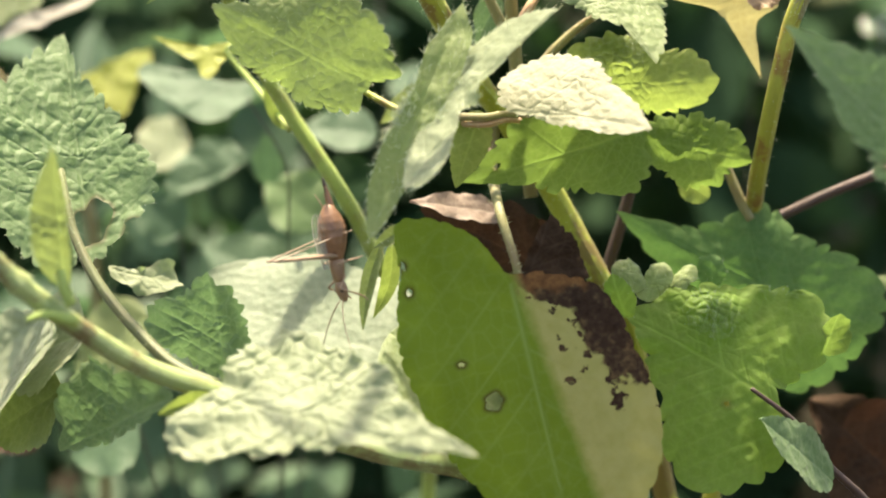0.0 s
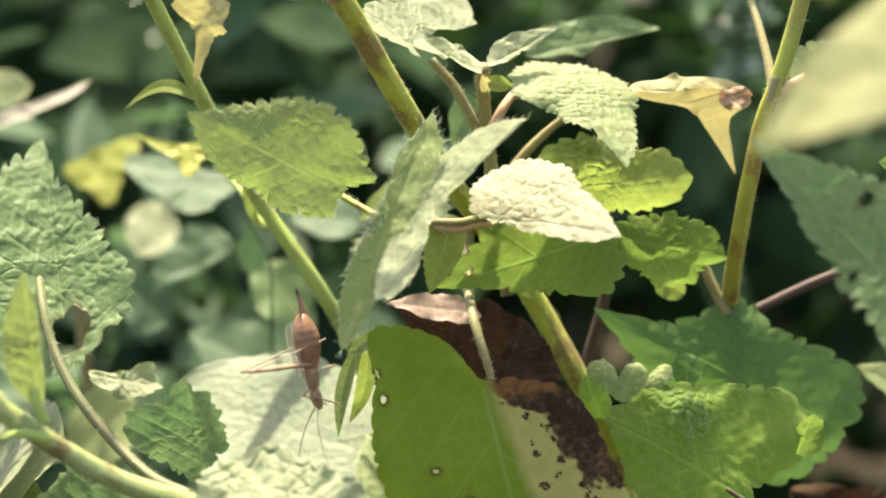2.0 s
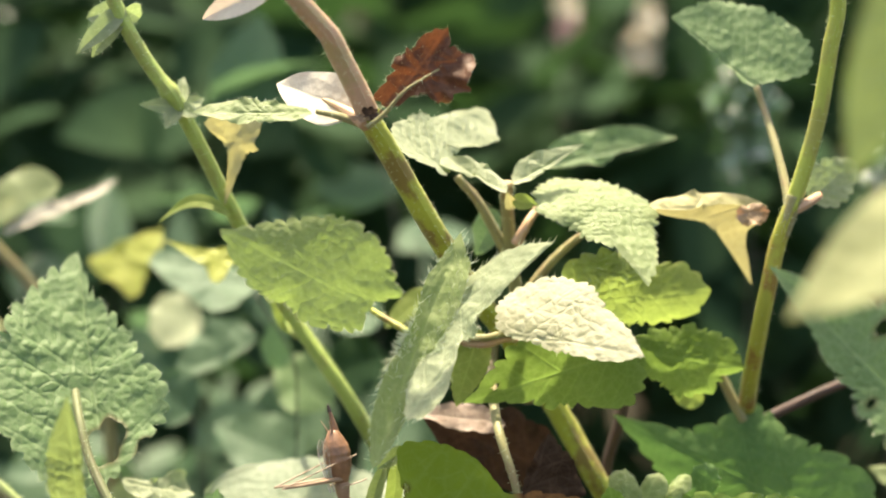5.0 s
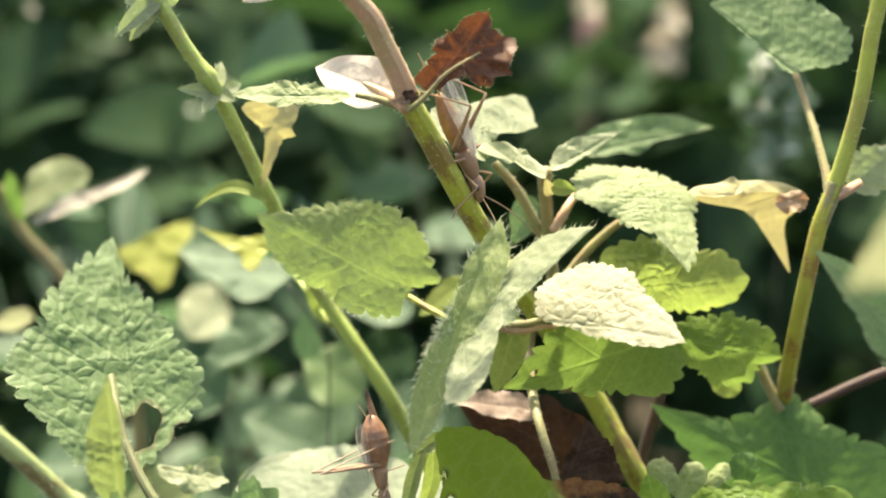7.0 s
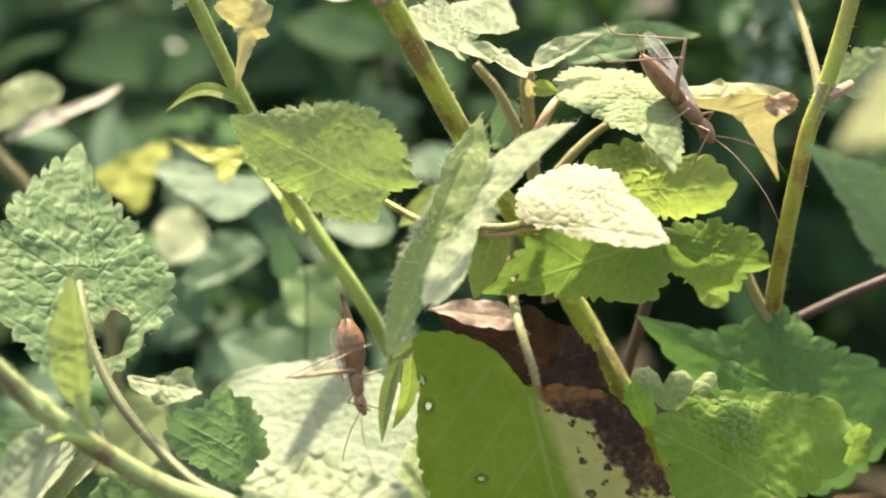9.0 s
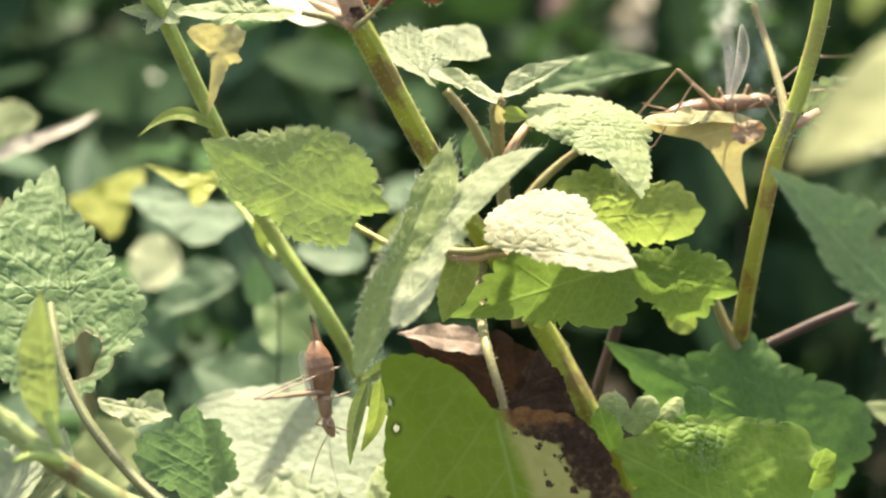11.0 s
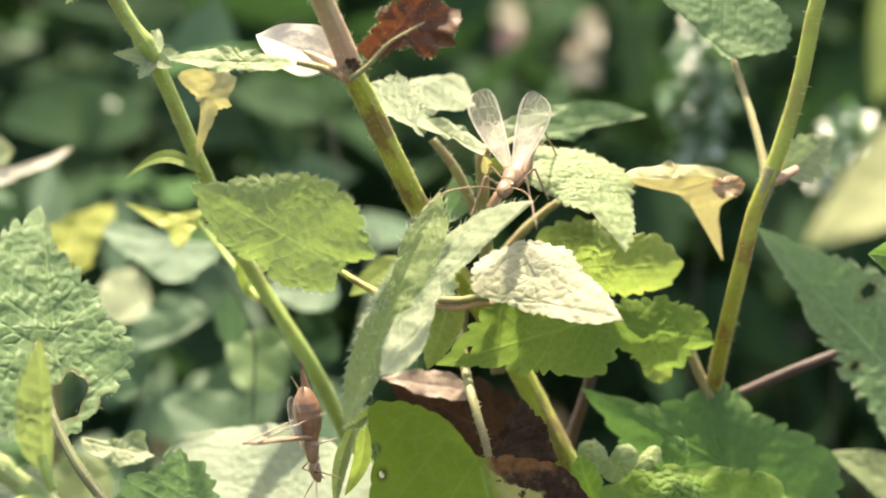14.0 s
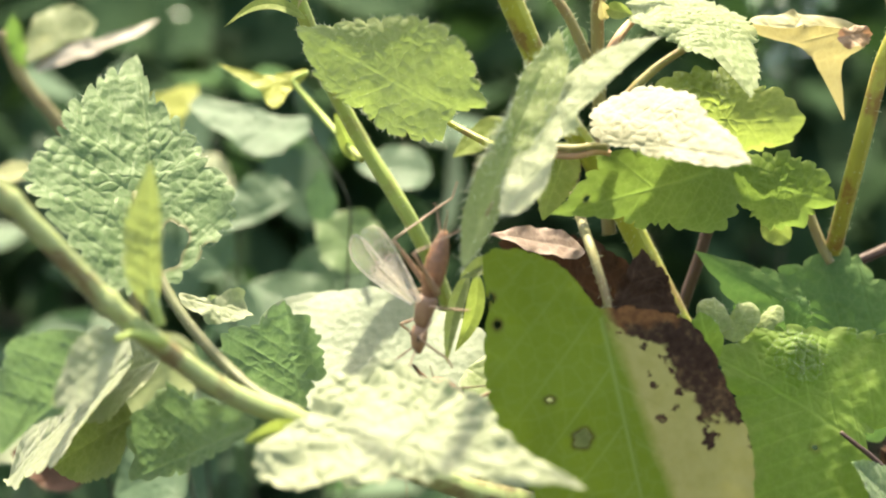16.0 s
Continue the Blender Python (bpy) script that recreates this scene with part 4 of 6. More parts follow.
blade(main, (0.0173, 0.0060, 0.4765), (0.0254, 0.0100, 0.4809), (-0.3, -0.75, 0.6), (10.0, 3.0, 1.7, 1.2, 1.0, 0.9, 0.8, 0.8, 0.9, 1.0, 1.3, 1.9, 3.8, 6.0, 6.2, 5.5, 5.1, 4.5, 4.3, 3.9, 3.7, 3.8, 4.0, 4.4, 5.1, 6.6), PALE, stalk=(-0.8, -6.4),
      teeth=12, tooth=0.3, veins=4, puff=0.10, cell=1.3, fold=16, ruffle=0.3, seed=34)
blade(main, (-0.0015, 0.0110, 0.4801), (-0.0094, 0.0080, 0.4847), (0.0, -0.42, 0.9), (10.2, 8.7, 7.9, 7.7, 7.7, 7.4, 7.8, 9.2, 13.3, 20.3, 17.2, 15.4, 6.3, 4.5, 3.9, 3.9, 4.1, 4.6, 6.3, 9.2, 11.2, 11.9, 13.5, 14.1, 13.0, 11.4), PALE, stalk=(-8.6, -1.7),
      teeth=18, tooth=1.5, saw=0.4, veins=5, puff=0.2, cell=1.2, fold=8, ruffle=0.5, hairs=80, groove=0.12, seed=35)
blade(main, (0.0060, 0.0040, 0.4770), (-0.0005, 0.0080, 0.4787), (0.1, -0.6, 0.8), (7.2, 4.2, 3.2, 2.2, 1.7, 1.4, 1.3, 1.3, 1.3, 1.5, 1.7, 2.0, 2.7, 4.5, 8.3, 7.6, 4.0, 2.9, 2.5, 2.2, 2.2, 2.4, 2.9, 3.9, 7.1, 7.5), PALE, stalk=(-2.9, -8.3),
      teeth=10, tooth=0.2, veins=4, puff=0.05, cell=1.3, fold=18, ruffle=0.4, seed=36)
leaf(main, (0.0121, 0.0040, 0.4698), (0.0109, 0.0020, 0.4734), 0.0024, YELLOW, seed=37, fold=20)
leaf(main, (0.0120, 0.0030, 0.4718), (0.0165, 0.0020, 0.4711), 0.0031, LIME, seed=38, fold=20)
leaf(main, (0.0097, 0.0160, 0.4668), (0.0057, 0.0200, 0.4573), 0.0071, BLUISH, face=UPFACE, seed=39)
blade(main, (0.0282, 0.0450, 0.4728), (0.0473, 0.0500, 0.4744), (0.0, -0.8, 0.6), (19.7, 6.8, 5.8, 5.0, 4.7, 4.0, 3.7, 3.6, 3.7, 4.1, 4.9, 6.5, 9.1, 8.0, 7.6, 6.1, 5.1, 4.6, 4.1, 4.0, 4.1, 4.4, 5.1, 6.6, 8.8, 13.7), BLUISH, stalk=(2.1, -8.3),
      teeth=14, tooth=0.4, veins=6, puff=0.05, fold=6, seed=40)
# withering leaf beside the crown
blade(main, (0.0517, 0.0140, 0.4664), (0.0585, 0.0180, 0.4516), (-0.05, -0.8, 0.6), (16.8, 7.0, 4.7, 3.7, 3.3, 3.3, 3.5, 3.9, 5.1, 16.6, 12.5, 7.8, 5.8, 4.8, 4.2, 3.8, 3.7, 3.8, 4.1, 4.8, 6.1, 8.7, 9.1, 6.7, 6.6, 8.3), OCHRE, stalk=(12.1, -9.6),
      teeth=20, tooth=0.3, veins=4, puff=0.0, cell=1.6, fold=4, ruffle=0.25, crumple=0.12, seed=41, label="withered ochre leaf with a drooping tip")
blade(main, (0.0469, 0.0080, 0.4701), (0.0597, 0.0120, 0.4680), (0.0, -0.5, 0.86), (13.6, 2.4, 1.7, 1.4, 1.2, 1.2, 1.2, 1.3, 1.5, 1.8, 2.7, 5.6, 13.9, 8.2, 4.9, 3.6, 2.9, 2.5, 2.3, 2.3, 2.4, 2.6, 3.2, 4.4, 6.2, 9.2), YELLOW, stalk=(3.1, -13.3),
      teeth=12, tooth=0.25, veins=4, puff=0.08, cell=1.4, fold=8, ruffle=0.4, seed=411, label="curled upper rim of the withered leaf")
blade(main, (0.0561, 0.0060, 0.4682), (0.0591, 0.0060, 0.4691), (-0.1, -0.85, 0.5), (3.2, 2.9, 2.7, 2.8, 2.5, 2.4, 2.4, 2.5, 2.4, 2.4, 2.5, 2.9, 2.8, 2.9, 3.2, 3.1, 2.8, 2.7, 2.5, 2.2, 2.2, 2.2, 2.4, 2.5, 2.6, 2.7), TAN, stalk=(-1.0, -3.1),
      teeth=7, tooth=0.4, veins=2, puff=0.1, cell=1.2, ruffle=0.6, crumple=0.4, seed=412, label="shrivelled brown end of the withered leaf")
# the half rotten hanging leaf
blade(main, (0.0117, -0.0310, 0.4127), (0.0219, -0.0420, 0.3828), (0.03, -0.97, 0.2), (33.4, 28.3, 24.9, 22.0, 20.2, 19.2, 18.1, 17.5, 18.4, 19.3, 20.4, 21.8, 24.1, 31.7, 27.6, 22.1, 14.5, 15.0, 16.3, 16.8, 18.7, 19.2, 19.6, 19.9, 21.5, 24.2, 27.1, 30.1, 32.1, 33.0), SICK, stalk=(-3.1, -12.2),
      teeth=46, tooth=0.8, saw=0.4, veins=4, puff=0.0, cell=3.0, groove=0.05, fold=3, droop=0.8, ruffle=0.3, waves=2.0, spokes=320, rings=80, crumple=0.06, seed=43,
      holes=((5.4, 5.4, 1.6, 1.3), (8.7, -2.0, 0.5, 0.4), (13.4, -16.0, 0.5, 0.6), (13.1, -20.5, 0.45, 0.45), (14.0, -20.0, 0.3, 0.4)), label="large heart-shaped leaf, half green, half yellow and rotted brown")
blade(main, (0.0180, -0.0220, 0.4291), (0.0178, -0.0200, 0.4351), (0.2, -0.95, 0.1), (6.4, 5.7, 5.1, 4.5, 4.2, 4.2, 4.4, 4.8, 5.9, 7.9, 6.7, 5.8, 4.9, 4.4, 4.5, 5.3, 6.8, 6.7, 5.2, 4.5, 4.2, 4.1, 4.0, 4.1, 4.5, 5.1), ROT, stalk=(-4.6, -5.1),
      teeth=12, tooth=0.6, veins=3, puff=0.1, cell=1.4, ruffle=0.8, crumple=0.5, seed=44, label="shrivelled dark brown leaf lobe")
# Separate lighter piece stands in for sunlight on the dead leaf's left end.
leaf(main, (0.0109, 0.0040, 0.4288), (-0.0062, 0.0000, 0.4323), 0.0063, SUNLIT_BUFF, face=(-0.1, -0.6, 0.75), seed=451, tear=0.1, ruffle=0.12, tooth=0.03, label="pinkish end of a dead leaf, coloured as sunlit")
blade(main, (0.0081, 0.0100, 0.4214), (-0.0044, 0.0060, 0.4294), (-0.1, -0.98, 0.0), (15.4, 15.8, 12.7, 11.0, 10.0, 9.6, 9.8, 10.0, 10.9, 12.0, 13.0, 13.9, 14.2, 14.1, 13.0, 10.7, 8.9, 7.2, 6.0, 5.4, 5.2, 5.3, 5.5, 6.2, 7.6, 10.8), BROWN, stalk=(1.9, -13.2),
      teeth=9, tooth=0.8, veins=4, puff=0.08, cell=2.4, ruffle=0.9, crumple=0.6, seed=45, label="dead brown leaf with a sunlit-coloured piece at one end")
# leaves at the upper joint
blade(main, (-0.0322, -0.0130, 0.4908), (-0.0437, -0.0120, 0.4904), (0, -0.62, 0.78), (11.5, 8.5, 6.0, 4.3, 3.5, 3.1, 2.8, 2.6, 2.7, 2.9, 3.3, 4.1, 5.6, 10.2, 8.2, 5.8, 3.9, 3.1, 2.7, 2.6, 2.7, 3.0, 3.5, 4.2, 5.2, 7.4), SAGE, stalk=(-0.5, -10.8),
      teeth=24, tooth=0.5, veins=8, puff=0.12, cell=1.2, fold=3, ruffle=0.25, waves=5.0, hairs=60, seed=46)
stem(main, [(-0.0222, -0.0130, 0.4908), (-0.0188, -0.0140, 0.4903), (-0.0155, -0.0145, 0.4893), (-0.0136, -0.0150, 0.4887)], 0.0005, 0.0009, STEM_BUFF, name="petiole", hairs=40)
leaf(main, (-0.0153, -0.0130, 0.4904), (-0.0296, -0.0040, 0.4943), 0.0098, CREAM, face=(-0.1, -0.8, 0.5), seed=47, tooth=0.0, bump=0.004, fold=15, label="bleached cream leaf base")
stem(main, [(-0.0135, -0.0170, 0.4893), (-0.0160, -0.0140, 0.4904), (-0.0192, -0.0110, 0.4916), (-0.0232, -0.0070, 0.4927)], 0.0013, 0.0003, STEM_PINK, name="leaf_stalk")
stem(main, [(-0.0133, -0.0180, 0.4889), (-0.0104, -0.0190, 0.4914), (-0.0068, -0.0195, 0.4955), (-0.0012, -0.0180, 0.4988)], 0.0005, 0.00015, STEM_BUFF, name="petiole", hairs=30)
blade(main, (-0.0038, -0.0140, 0.4973), (0.0003, -0.0130, 0.5053), (0.1, -0.9, 0.3), (9.0, 7.1, 7.2, 9.1, 8.9, 7.5, 8.8, 6.4, 6.4, 5.7, 4.2, 3.6, 3.6, 3.9, 8.0, 9.3, 9.5, 6.7, 5.6, 5.8, 5.7, 5.6, 5.4, 5.5, 6.7, 8.0), RUSSET, stalk=(-2.8, -7.8),
      teeth=16, tooth=0.9, veins=4, puff=0.15, cell=1.5, groove=-0.25, fold=16, ruffle=1.3, waves=4.0, crumple=0.5, droop=-1.2, hairs=260, hair_size=0.0006, seed=48, label="shrivelled reddish brown dead leaf")
leaf(main, (-0.0273, -0.0220, 0.5135), (-0.0412, -0.0120, 0.5065), 0.0051, CREAM, seed=49, fold=25, curl=0.2)
leaf(main, (-0.0128, -0.0176, 0.4902), (-0.0164, -0.0172, 0.4905), 0.0014, TAN, face=(-0.2, -0.7, 0.7), seed=501, tear=0.2, ruffle=0.2, tooth=0.05, nx=14, ny=18, label="frayed lip of a leaf scar")
leaf(main, (-0.0143, -0.0178, 0.4916), (-0.0114, -0.0176, 0.4917), 0.0016, ROT, face=(0, -0.8, 0.6), seed=502, tear=0.2, ruffle=0.2, nx=14, ny=18, label="dark frayed leaf scar")
leaf(main, (-0.0114, -0.0176, 0.4917), (-0.0100, -0.0165, 0.4904), 0.0012, TAN, face=(0.3, -0.7, 0.6), seed=503, tear=0.2, ruffle=0.2, nx=14, ny=18, label="frayed lip of a leaf scar")

# ---- the slimmer plant beside it ----
slim = plant(-0.012, 0.09, "slender green plant with small leaves at the joints")
stem(slim, [(-0.012, 0.09, -0.02), (-0.008, 0.085, 0.2), (-0.0013, 0.0500, 0.3833), (-0.0112, 0.0300, 0.4101), (-0.0190, 0.0210, 0.4282), (-0.0292, 0.0220, 0.4438), (-0.0348, 0.0210, 0.4538), (-0.0392, 0.0160, 0.4650),
            (-0.0484, 0.0080, 0.4882), (-0.0541, 0.0070, 0.4970), (-0.0590, 0.0060, 0.5073), (-0.0623, 0.0060, 0.5198)], 0.0015, 0.0013, STEM_GREEN, hairs=700, steps=12, square=0.03,
     knots=((0.56, 0.2, 0.01), (0.755, 0.35, 0.012)))
leaf(slim, (-0.0397, 0.0100, 0.4674), (-0.0540, 0.0140, 0.4650), 0.0027, LIME, face=(0, -0.8, 0.6), seed=60, sway=0.24, tooth=0, fold=15)
blade(slim, (-0.0385, 0.0120, 0.4811), (-0.0413, 0.0120, 0.4682), (0.1, -0.85, 0.5), (13.1, 3.9, 2.7, 2.6, 2.7, 2.9, 3.5, 5.0, 7.4, 6.5, 5.8, 5.3, 5.2, 5.2, 5.5, 6.0, 6.5, 4.7, 3.9, 3.6, 4.9, 3.9, 3.3, 3.3, 4.1, 6.1), YELLOW, stalk=(0.1, 11.9),
      teeth=10, tooth=0.6, veins=4, puff=0.08, cell=1.4, fold=10, ruffle=0.6, crumple=0.3, seed=62, label="small dry yellow leaf")
for n, tip in enumerate(((-0.0551, 0.0040, 0.4892), (-0.0479, 0.0120, 0.4930), (-0.0446, 0.0040, 0.4870), (-0.0522, 0.0120, 0.4914), (-0.0444, 0.0130, 0.4887), (-0.0505, 0.0030, 0.4849))):
    leaf(slim, (-0.0482, 0.0080, 0.4881), tip, 0.0027, PALE, seed=64 + n, fold=18, tooth=0.08, teeth=5, nx=12, ny=16, hairs=20)
for n, tip in enumerate(((-0.0657, 0.0030, 0.4985), (-0.0635, 0.0060, 0.4974), (-0.0552, 0.0100, 0.5040), (-0.0649, 0.0100, 0.5040))):
    leaf(slim, (-0.0572, 0.0060, 0.5063), tip, 0.0039, PALE, seed=74 + n, fold=18, tooth=0.03, nx=14, ny=20, hairs=30)

# ---- the sprawling plant in front ----
sprawl = plant(0.062, -0.012, "sprawling hairy plant with puckered bright leaves")
stem(sprawl, [(0.062, -0.012, -0.02), (0.062, -0.014, 0.25), (0.0223, -0.0220, 0.3823), (0.0043, -0.0300, 0.3930), (-0.0099, -0.0360, 0.3982), (-0.0245, -0.0400, 0.4045), (-0.0354, -0.0410, 0.4097), (-0.0482, -0.0450, 0.4160),
              (-0.0591, -0.0500, 0.4253), (-0.0663, -0.0520, 0.4321), (-0.0731, -0.0550, 0.4405), (-0.0799, -0.0580, 0.4484), (-0.0877, -0.0620, 0.4571)], 0.0020, 0.0015, STEM_HOARY,
     hairs=800, steps=12, square=0.03, knots=((0.74, 0.25, 0.008), (0.905, 0.3, 0.010)), label="thick pale green stem with brown scars")
stem(sprawl, [(-0.0368, -0.0410, 0.4114), (-0.0439, -0.0370, 0.4133), (-0.0511, -0.0310, 0.4177), (-0.0578, -0.0250, 0.4236), (-0.0628, -0.0180, 0.4300), (-0.0653, -0.0120, 0.4354), (-0.0679, -0.0020, 0.4386)], 0.0011, 0.0007, STEM_GREY, name="petiole", hairs=160)
stem(sprawl, [(-0.0568, -0.0520, 0.4253), (-0.0611, -0.0540, 0.4270), (-0.0640, -0.0550, 0.4264)], 0.0010, 0.0004, STEM_GREEN, name="petiole")
stem(sprawl, [(-0.0576, -0.0520, 0.4280), (-0.0587, -0.0520, 0.4312), (-0.0593, -0.0510, 0.4331)], 0.0009, 0.0008, STEM_GREEN, name="petiole", hairs=30)
# tall puckered leaf with the eaten hole
blade(sprawl, (-0.0682, -0.0020, 0.4394), (-0.0696, 0.0160, 0.4592), (0.12, -0.72, 0.68), (26.8, 18.3, 16.4, 14.9, 14.6, 14.3, 13.5, 14.0, 16.1, 18.3, 20.2, 20.4, 19.6, 20.3, 22.3, 22.4, 24.1, 22.6, 19.8, 18.8, 18.5, 19.1, 19.3, 19.1, 17.0, 16.3, 15.2, 15.5, 17.4, 18.4, 20.5, 23.9), BLUISH, stalk=(6.7, -21.8),
      teeth=34, tooth=2.6, saw=0.5, veins=8, splay=52, puff=0.24, cell=2.2, groove=0.22, fold=19, ruffle=0.5, waves=5.0, hairs=220, seed=80,
      holes=((6.5, -12.6, 3.0, 4.6), (15.2, -15.6, 3.2, 3.0)), label="large puckered green leaf with an eaten hole")
blade(sprawl, (-0.0605, -0.0520, 0.4412), (-0.0588, -0.0560, 0.4541), (0.3, -0.75, 0.6), (13.7, 7.5, 5.1, 4.0, 3.4, 3.2, 3.0, 3.1, 3.3, 3.9, 4.9, 8.0, 14.3, 9.9, 7.2, 5.6, 4.5, 4.0, 3.7, 3.4, 3.4, 3.6, 4.0, 4.9, 6.5, 8.9), OLD, stalk=(3.1, -14.0),
      teeth=30, tooth=0.8, saw=0.4, veins=9, puff=0.5, cell=1.5, groove=0.25, fold=22, ruffle=0.3, hairs=60, seed=81, label="narrow folded yellow-green leaf")
blade(sprawl, (-0.0540, 0.0000, 0.4173), (-0.0469, 0.0020, 0.4160), (0, -0.65, 0.76), (7.5, 6.2, 5.5, 4.5, 4.0, 3.8, 3.8, 3.5, 3.4, 3.6, 4.0, 4.6, 5.3, 6.4, 7.1, 5.1, 3.8, 3.0, 2.6, 2.4, 2.4, 2.9, 5.0, 7.6, 6.6, 6.8), PALE, stalk=(-1.3, -7.4),
      teeth=12, tooth=0.6, veins=4, puff=0.2, cell=1.3, fold=6, ruffle=0.8, seed=82, label="ragged remnant of an eaten leaf")
# bright leaf at the joint
blade(sprawl, (-0.0198, -0.0560, 0.4138), (0.0051, -0.0720, 0.4108), (0.0, -0.55, 0.83), (29.8, 16.0, 12.2, 10.7, 10.0, 9.9, 10.5, 12.6, 16.5, 21.7, 24.7, 21.3, 16.8, 18.4, 17.9, 18.1, 17.7, 14.1, 12.1, 11.1, 10.7, 12.3, 12.6, 12.6, 13.5, 15.9), PALE, stalk=(5.2, -15.6),
      teeth=40, tooth=0.8, veins=6, puff=0.3, cell=3.2, groove=0.3, fold=-2, droop=-0.5, ruffle=0.8, hairs=300, rim_puff=0.9, waves=9.0, crumple=0.1, seed=83, label="bright puckered leaf in full sun")
leaf(sprawl, (-0.0361, -0.0430, 0.4083), (-0.0451, -0.0500, 0.4096), 0.0043, LIME, seed=84, fold=20, sway=0.1)
leaf(sprawl, (-0.0095, -0.0080, 0.4101), (0.0160, -0.0190, 0.3950), 0.0240, SAGE, face=(0.1, -0.7, 0.7), seed=85, tooth=0.03, bump=0.006)
leaf(sprawl, (-0.0024, -0.0020, 0.4018), (-0.0468, 0.0120, 0.4112), 0.0316, MINT, face=(0.0, -0.62, 0.78), seed=86, tooth=0.03, bump=0.003, fold=3, shape="round", label="broad pale leaf in full sun")
blade(sprawl, (-0.0422, -0.0120, 0.4115), (-0.0410, -0.0120, 0.4224), (-0.1, -0.98, 0.0), (11.0, 9.4, 10.4, 9.6, 8.9, 8.4, 9.1, 8.8, 7.9, 8.0, 9.6, 9.4, 8.2, 7.1, 6.6, 6.6, 6.7, 7.2, 8.3, 9.6, 10.9, 10.6, 9.2, 7.9, 7.9, 9.6), BLUISH, stalk=(5.6, -9.0),
      teeth=16, tooth=1.2, veins=5, puff=0.24, cell=1.8, fold=6, ruffle=0.5, seed=87)
blade(sprawl, (-0.0554, -0.0330, 0.4053), (-0.0649, -0.0280, 0.3949), (-0.1, -0.85, 0.5), (15.0, 12.7, 11.9, 10.8, 9.8, 8.3, 8.9, 8.7, 8.9, 7.7, 7.1, 7.3, 7.9, 9.3, 11.9, 14.2, 10.8, 8.4, 7.0, 6.3, 6.1, 6.3, 6.7, 7.4, 8.3, 10.9), BLUISH, stalk=(-6.5, -12.6),
      teeth=14, tooth=1.4, veins=5, puff=0.24, cell=1.8, fold=6, ruffle=0.8, seed=88)
blade(sprawl, (-0.0762, -0.0400, 0.4161), (-0.0844, -0.0350, 0.4012), (-0.2, -0.8, 0.5), (17.7, 13.8, 11.1, 9.7, 9.0, 8.1, 7.6, 7.4, 7.1, 7.1, 7.3, 7.7, 8.6, 10.1, 12.3, 16.6, 13.1, 9.8, 7.9, 6.8, 6.3, 6.2, 6.4, 6.8, 7.7, 9.7), BLUISH, stalk=(-8.0, -15.1),
      teeth=18, tooth=0.6, veins=6, puff=0.16, cell=2.0, fold=14, ruffle=0.6, seed=89)
leaf(sprawl, (-0.0642, -0.0300, 0.4159), (-0.0899, 0.0000, 0.3844), 0.0265, PALE, face=(-0.1, -0.6, 0.8), seed=90, bump=0.01)
leaf(sprawl, (-0.0631, -0.0550, 0.4262), (-0.0738, -0.0500, 0.4143), 0.0112, PALE, face=UPFACE, seed=91, bump=0.02)
leaf(sprawl, (-0.0838, 0.0500, 0.3670), (-0.0987, 0.0500, 0.3725), 0.0112, RUSSET, face=UPFACE, seed=92, bump=0.02, label="fallen dark brown leaf")

leaf(sprawl, (-0.0610, -0.0200, 0.4135), (-0.0790, -0.0100, 0.4027), 0.0214, PALE, face=(-0.1, -0.6, 0.8), seed=93, bump=0.01)
leaf(sprawl, (-0.0653, -0.0200, 0.4033), (-0.0796, -0.0140, 0.3921), 0.0173, DUSTY, face=(-0.1, -0.7, 0.7), seed=94, bump=0.012)

# ---- the straight plant ----
straight = plant(0.045, 0.013, "straight-stemmed plant, green above and reddish below")
stem(straight, [(0.045, 0.013, -0.02), (0.047, 0.018, 0.25), (0.0562, 0.0220, 0.4073), (0.0577, 0.0210, 0.4170), (0.0578, 0.0160, 0.4277), (0.0571, 0.0080, 0.4367), (0.0580, 0.0020, 0.4512), (0.0602, 0.0020, 0.4639), (0.0624, 0.0020, 0.4707)], 0.0018, 0.00148, STEM_RUST, hairs=260, square=0.03, label="reddish brown lower stem")
stem(straight, [(0.0607, 0.0020, 0.4655), (0.0616, 0.0020, 0.4682), (0.0624, 0.0020, 0.4707), (0.0630, 0.0020, 0.4727)], 0.00150, 0.00152, STEM_BUFF, name="joint", hairs=60, label="swollen buff stem joint")
stem(straight, [(0.0623, 0.0020, 0.4702), (0.0646, 0.0020, 0.4784), (0.0667, 0.0020, 0.4879), (0.0682, 0.0020, 0.5000), (0.0691, 0.0020, 0.5051), (0.0691, 0.0020, 0.5111)], 0.00150, 0.0014, STEM_YELLOW, hairs=220, square=0.03)
stem(straight, [(0.0620, 0.0020, 0.4704), (0.0616, 0.0060, 0.4747), (0.0604, 0.0120, 0.4810), (0.0583, 0.0210, 0.4894)], 0.0009, 0.0006, STEM_BUFF, name="petiole", hairs=60)
stem(straight, [(0.0624, 0.0020, 0.4700), (0.0648, 0.0020, 0.4711), (0.0678, 0.0040, 0.4723)], 0.0012, 0.0007, STEM_PINK, name="petiole", hairs=30)
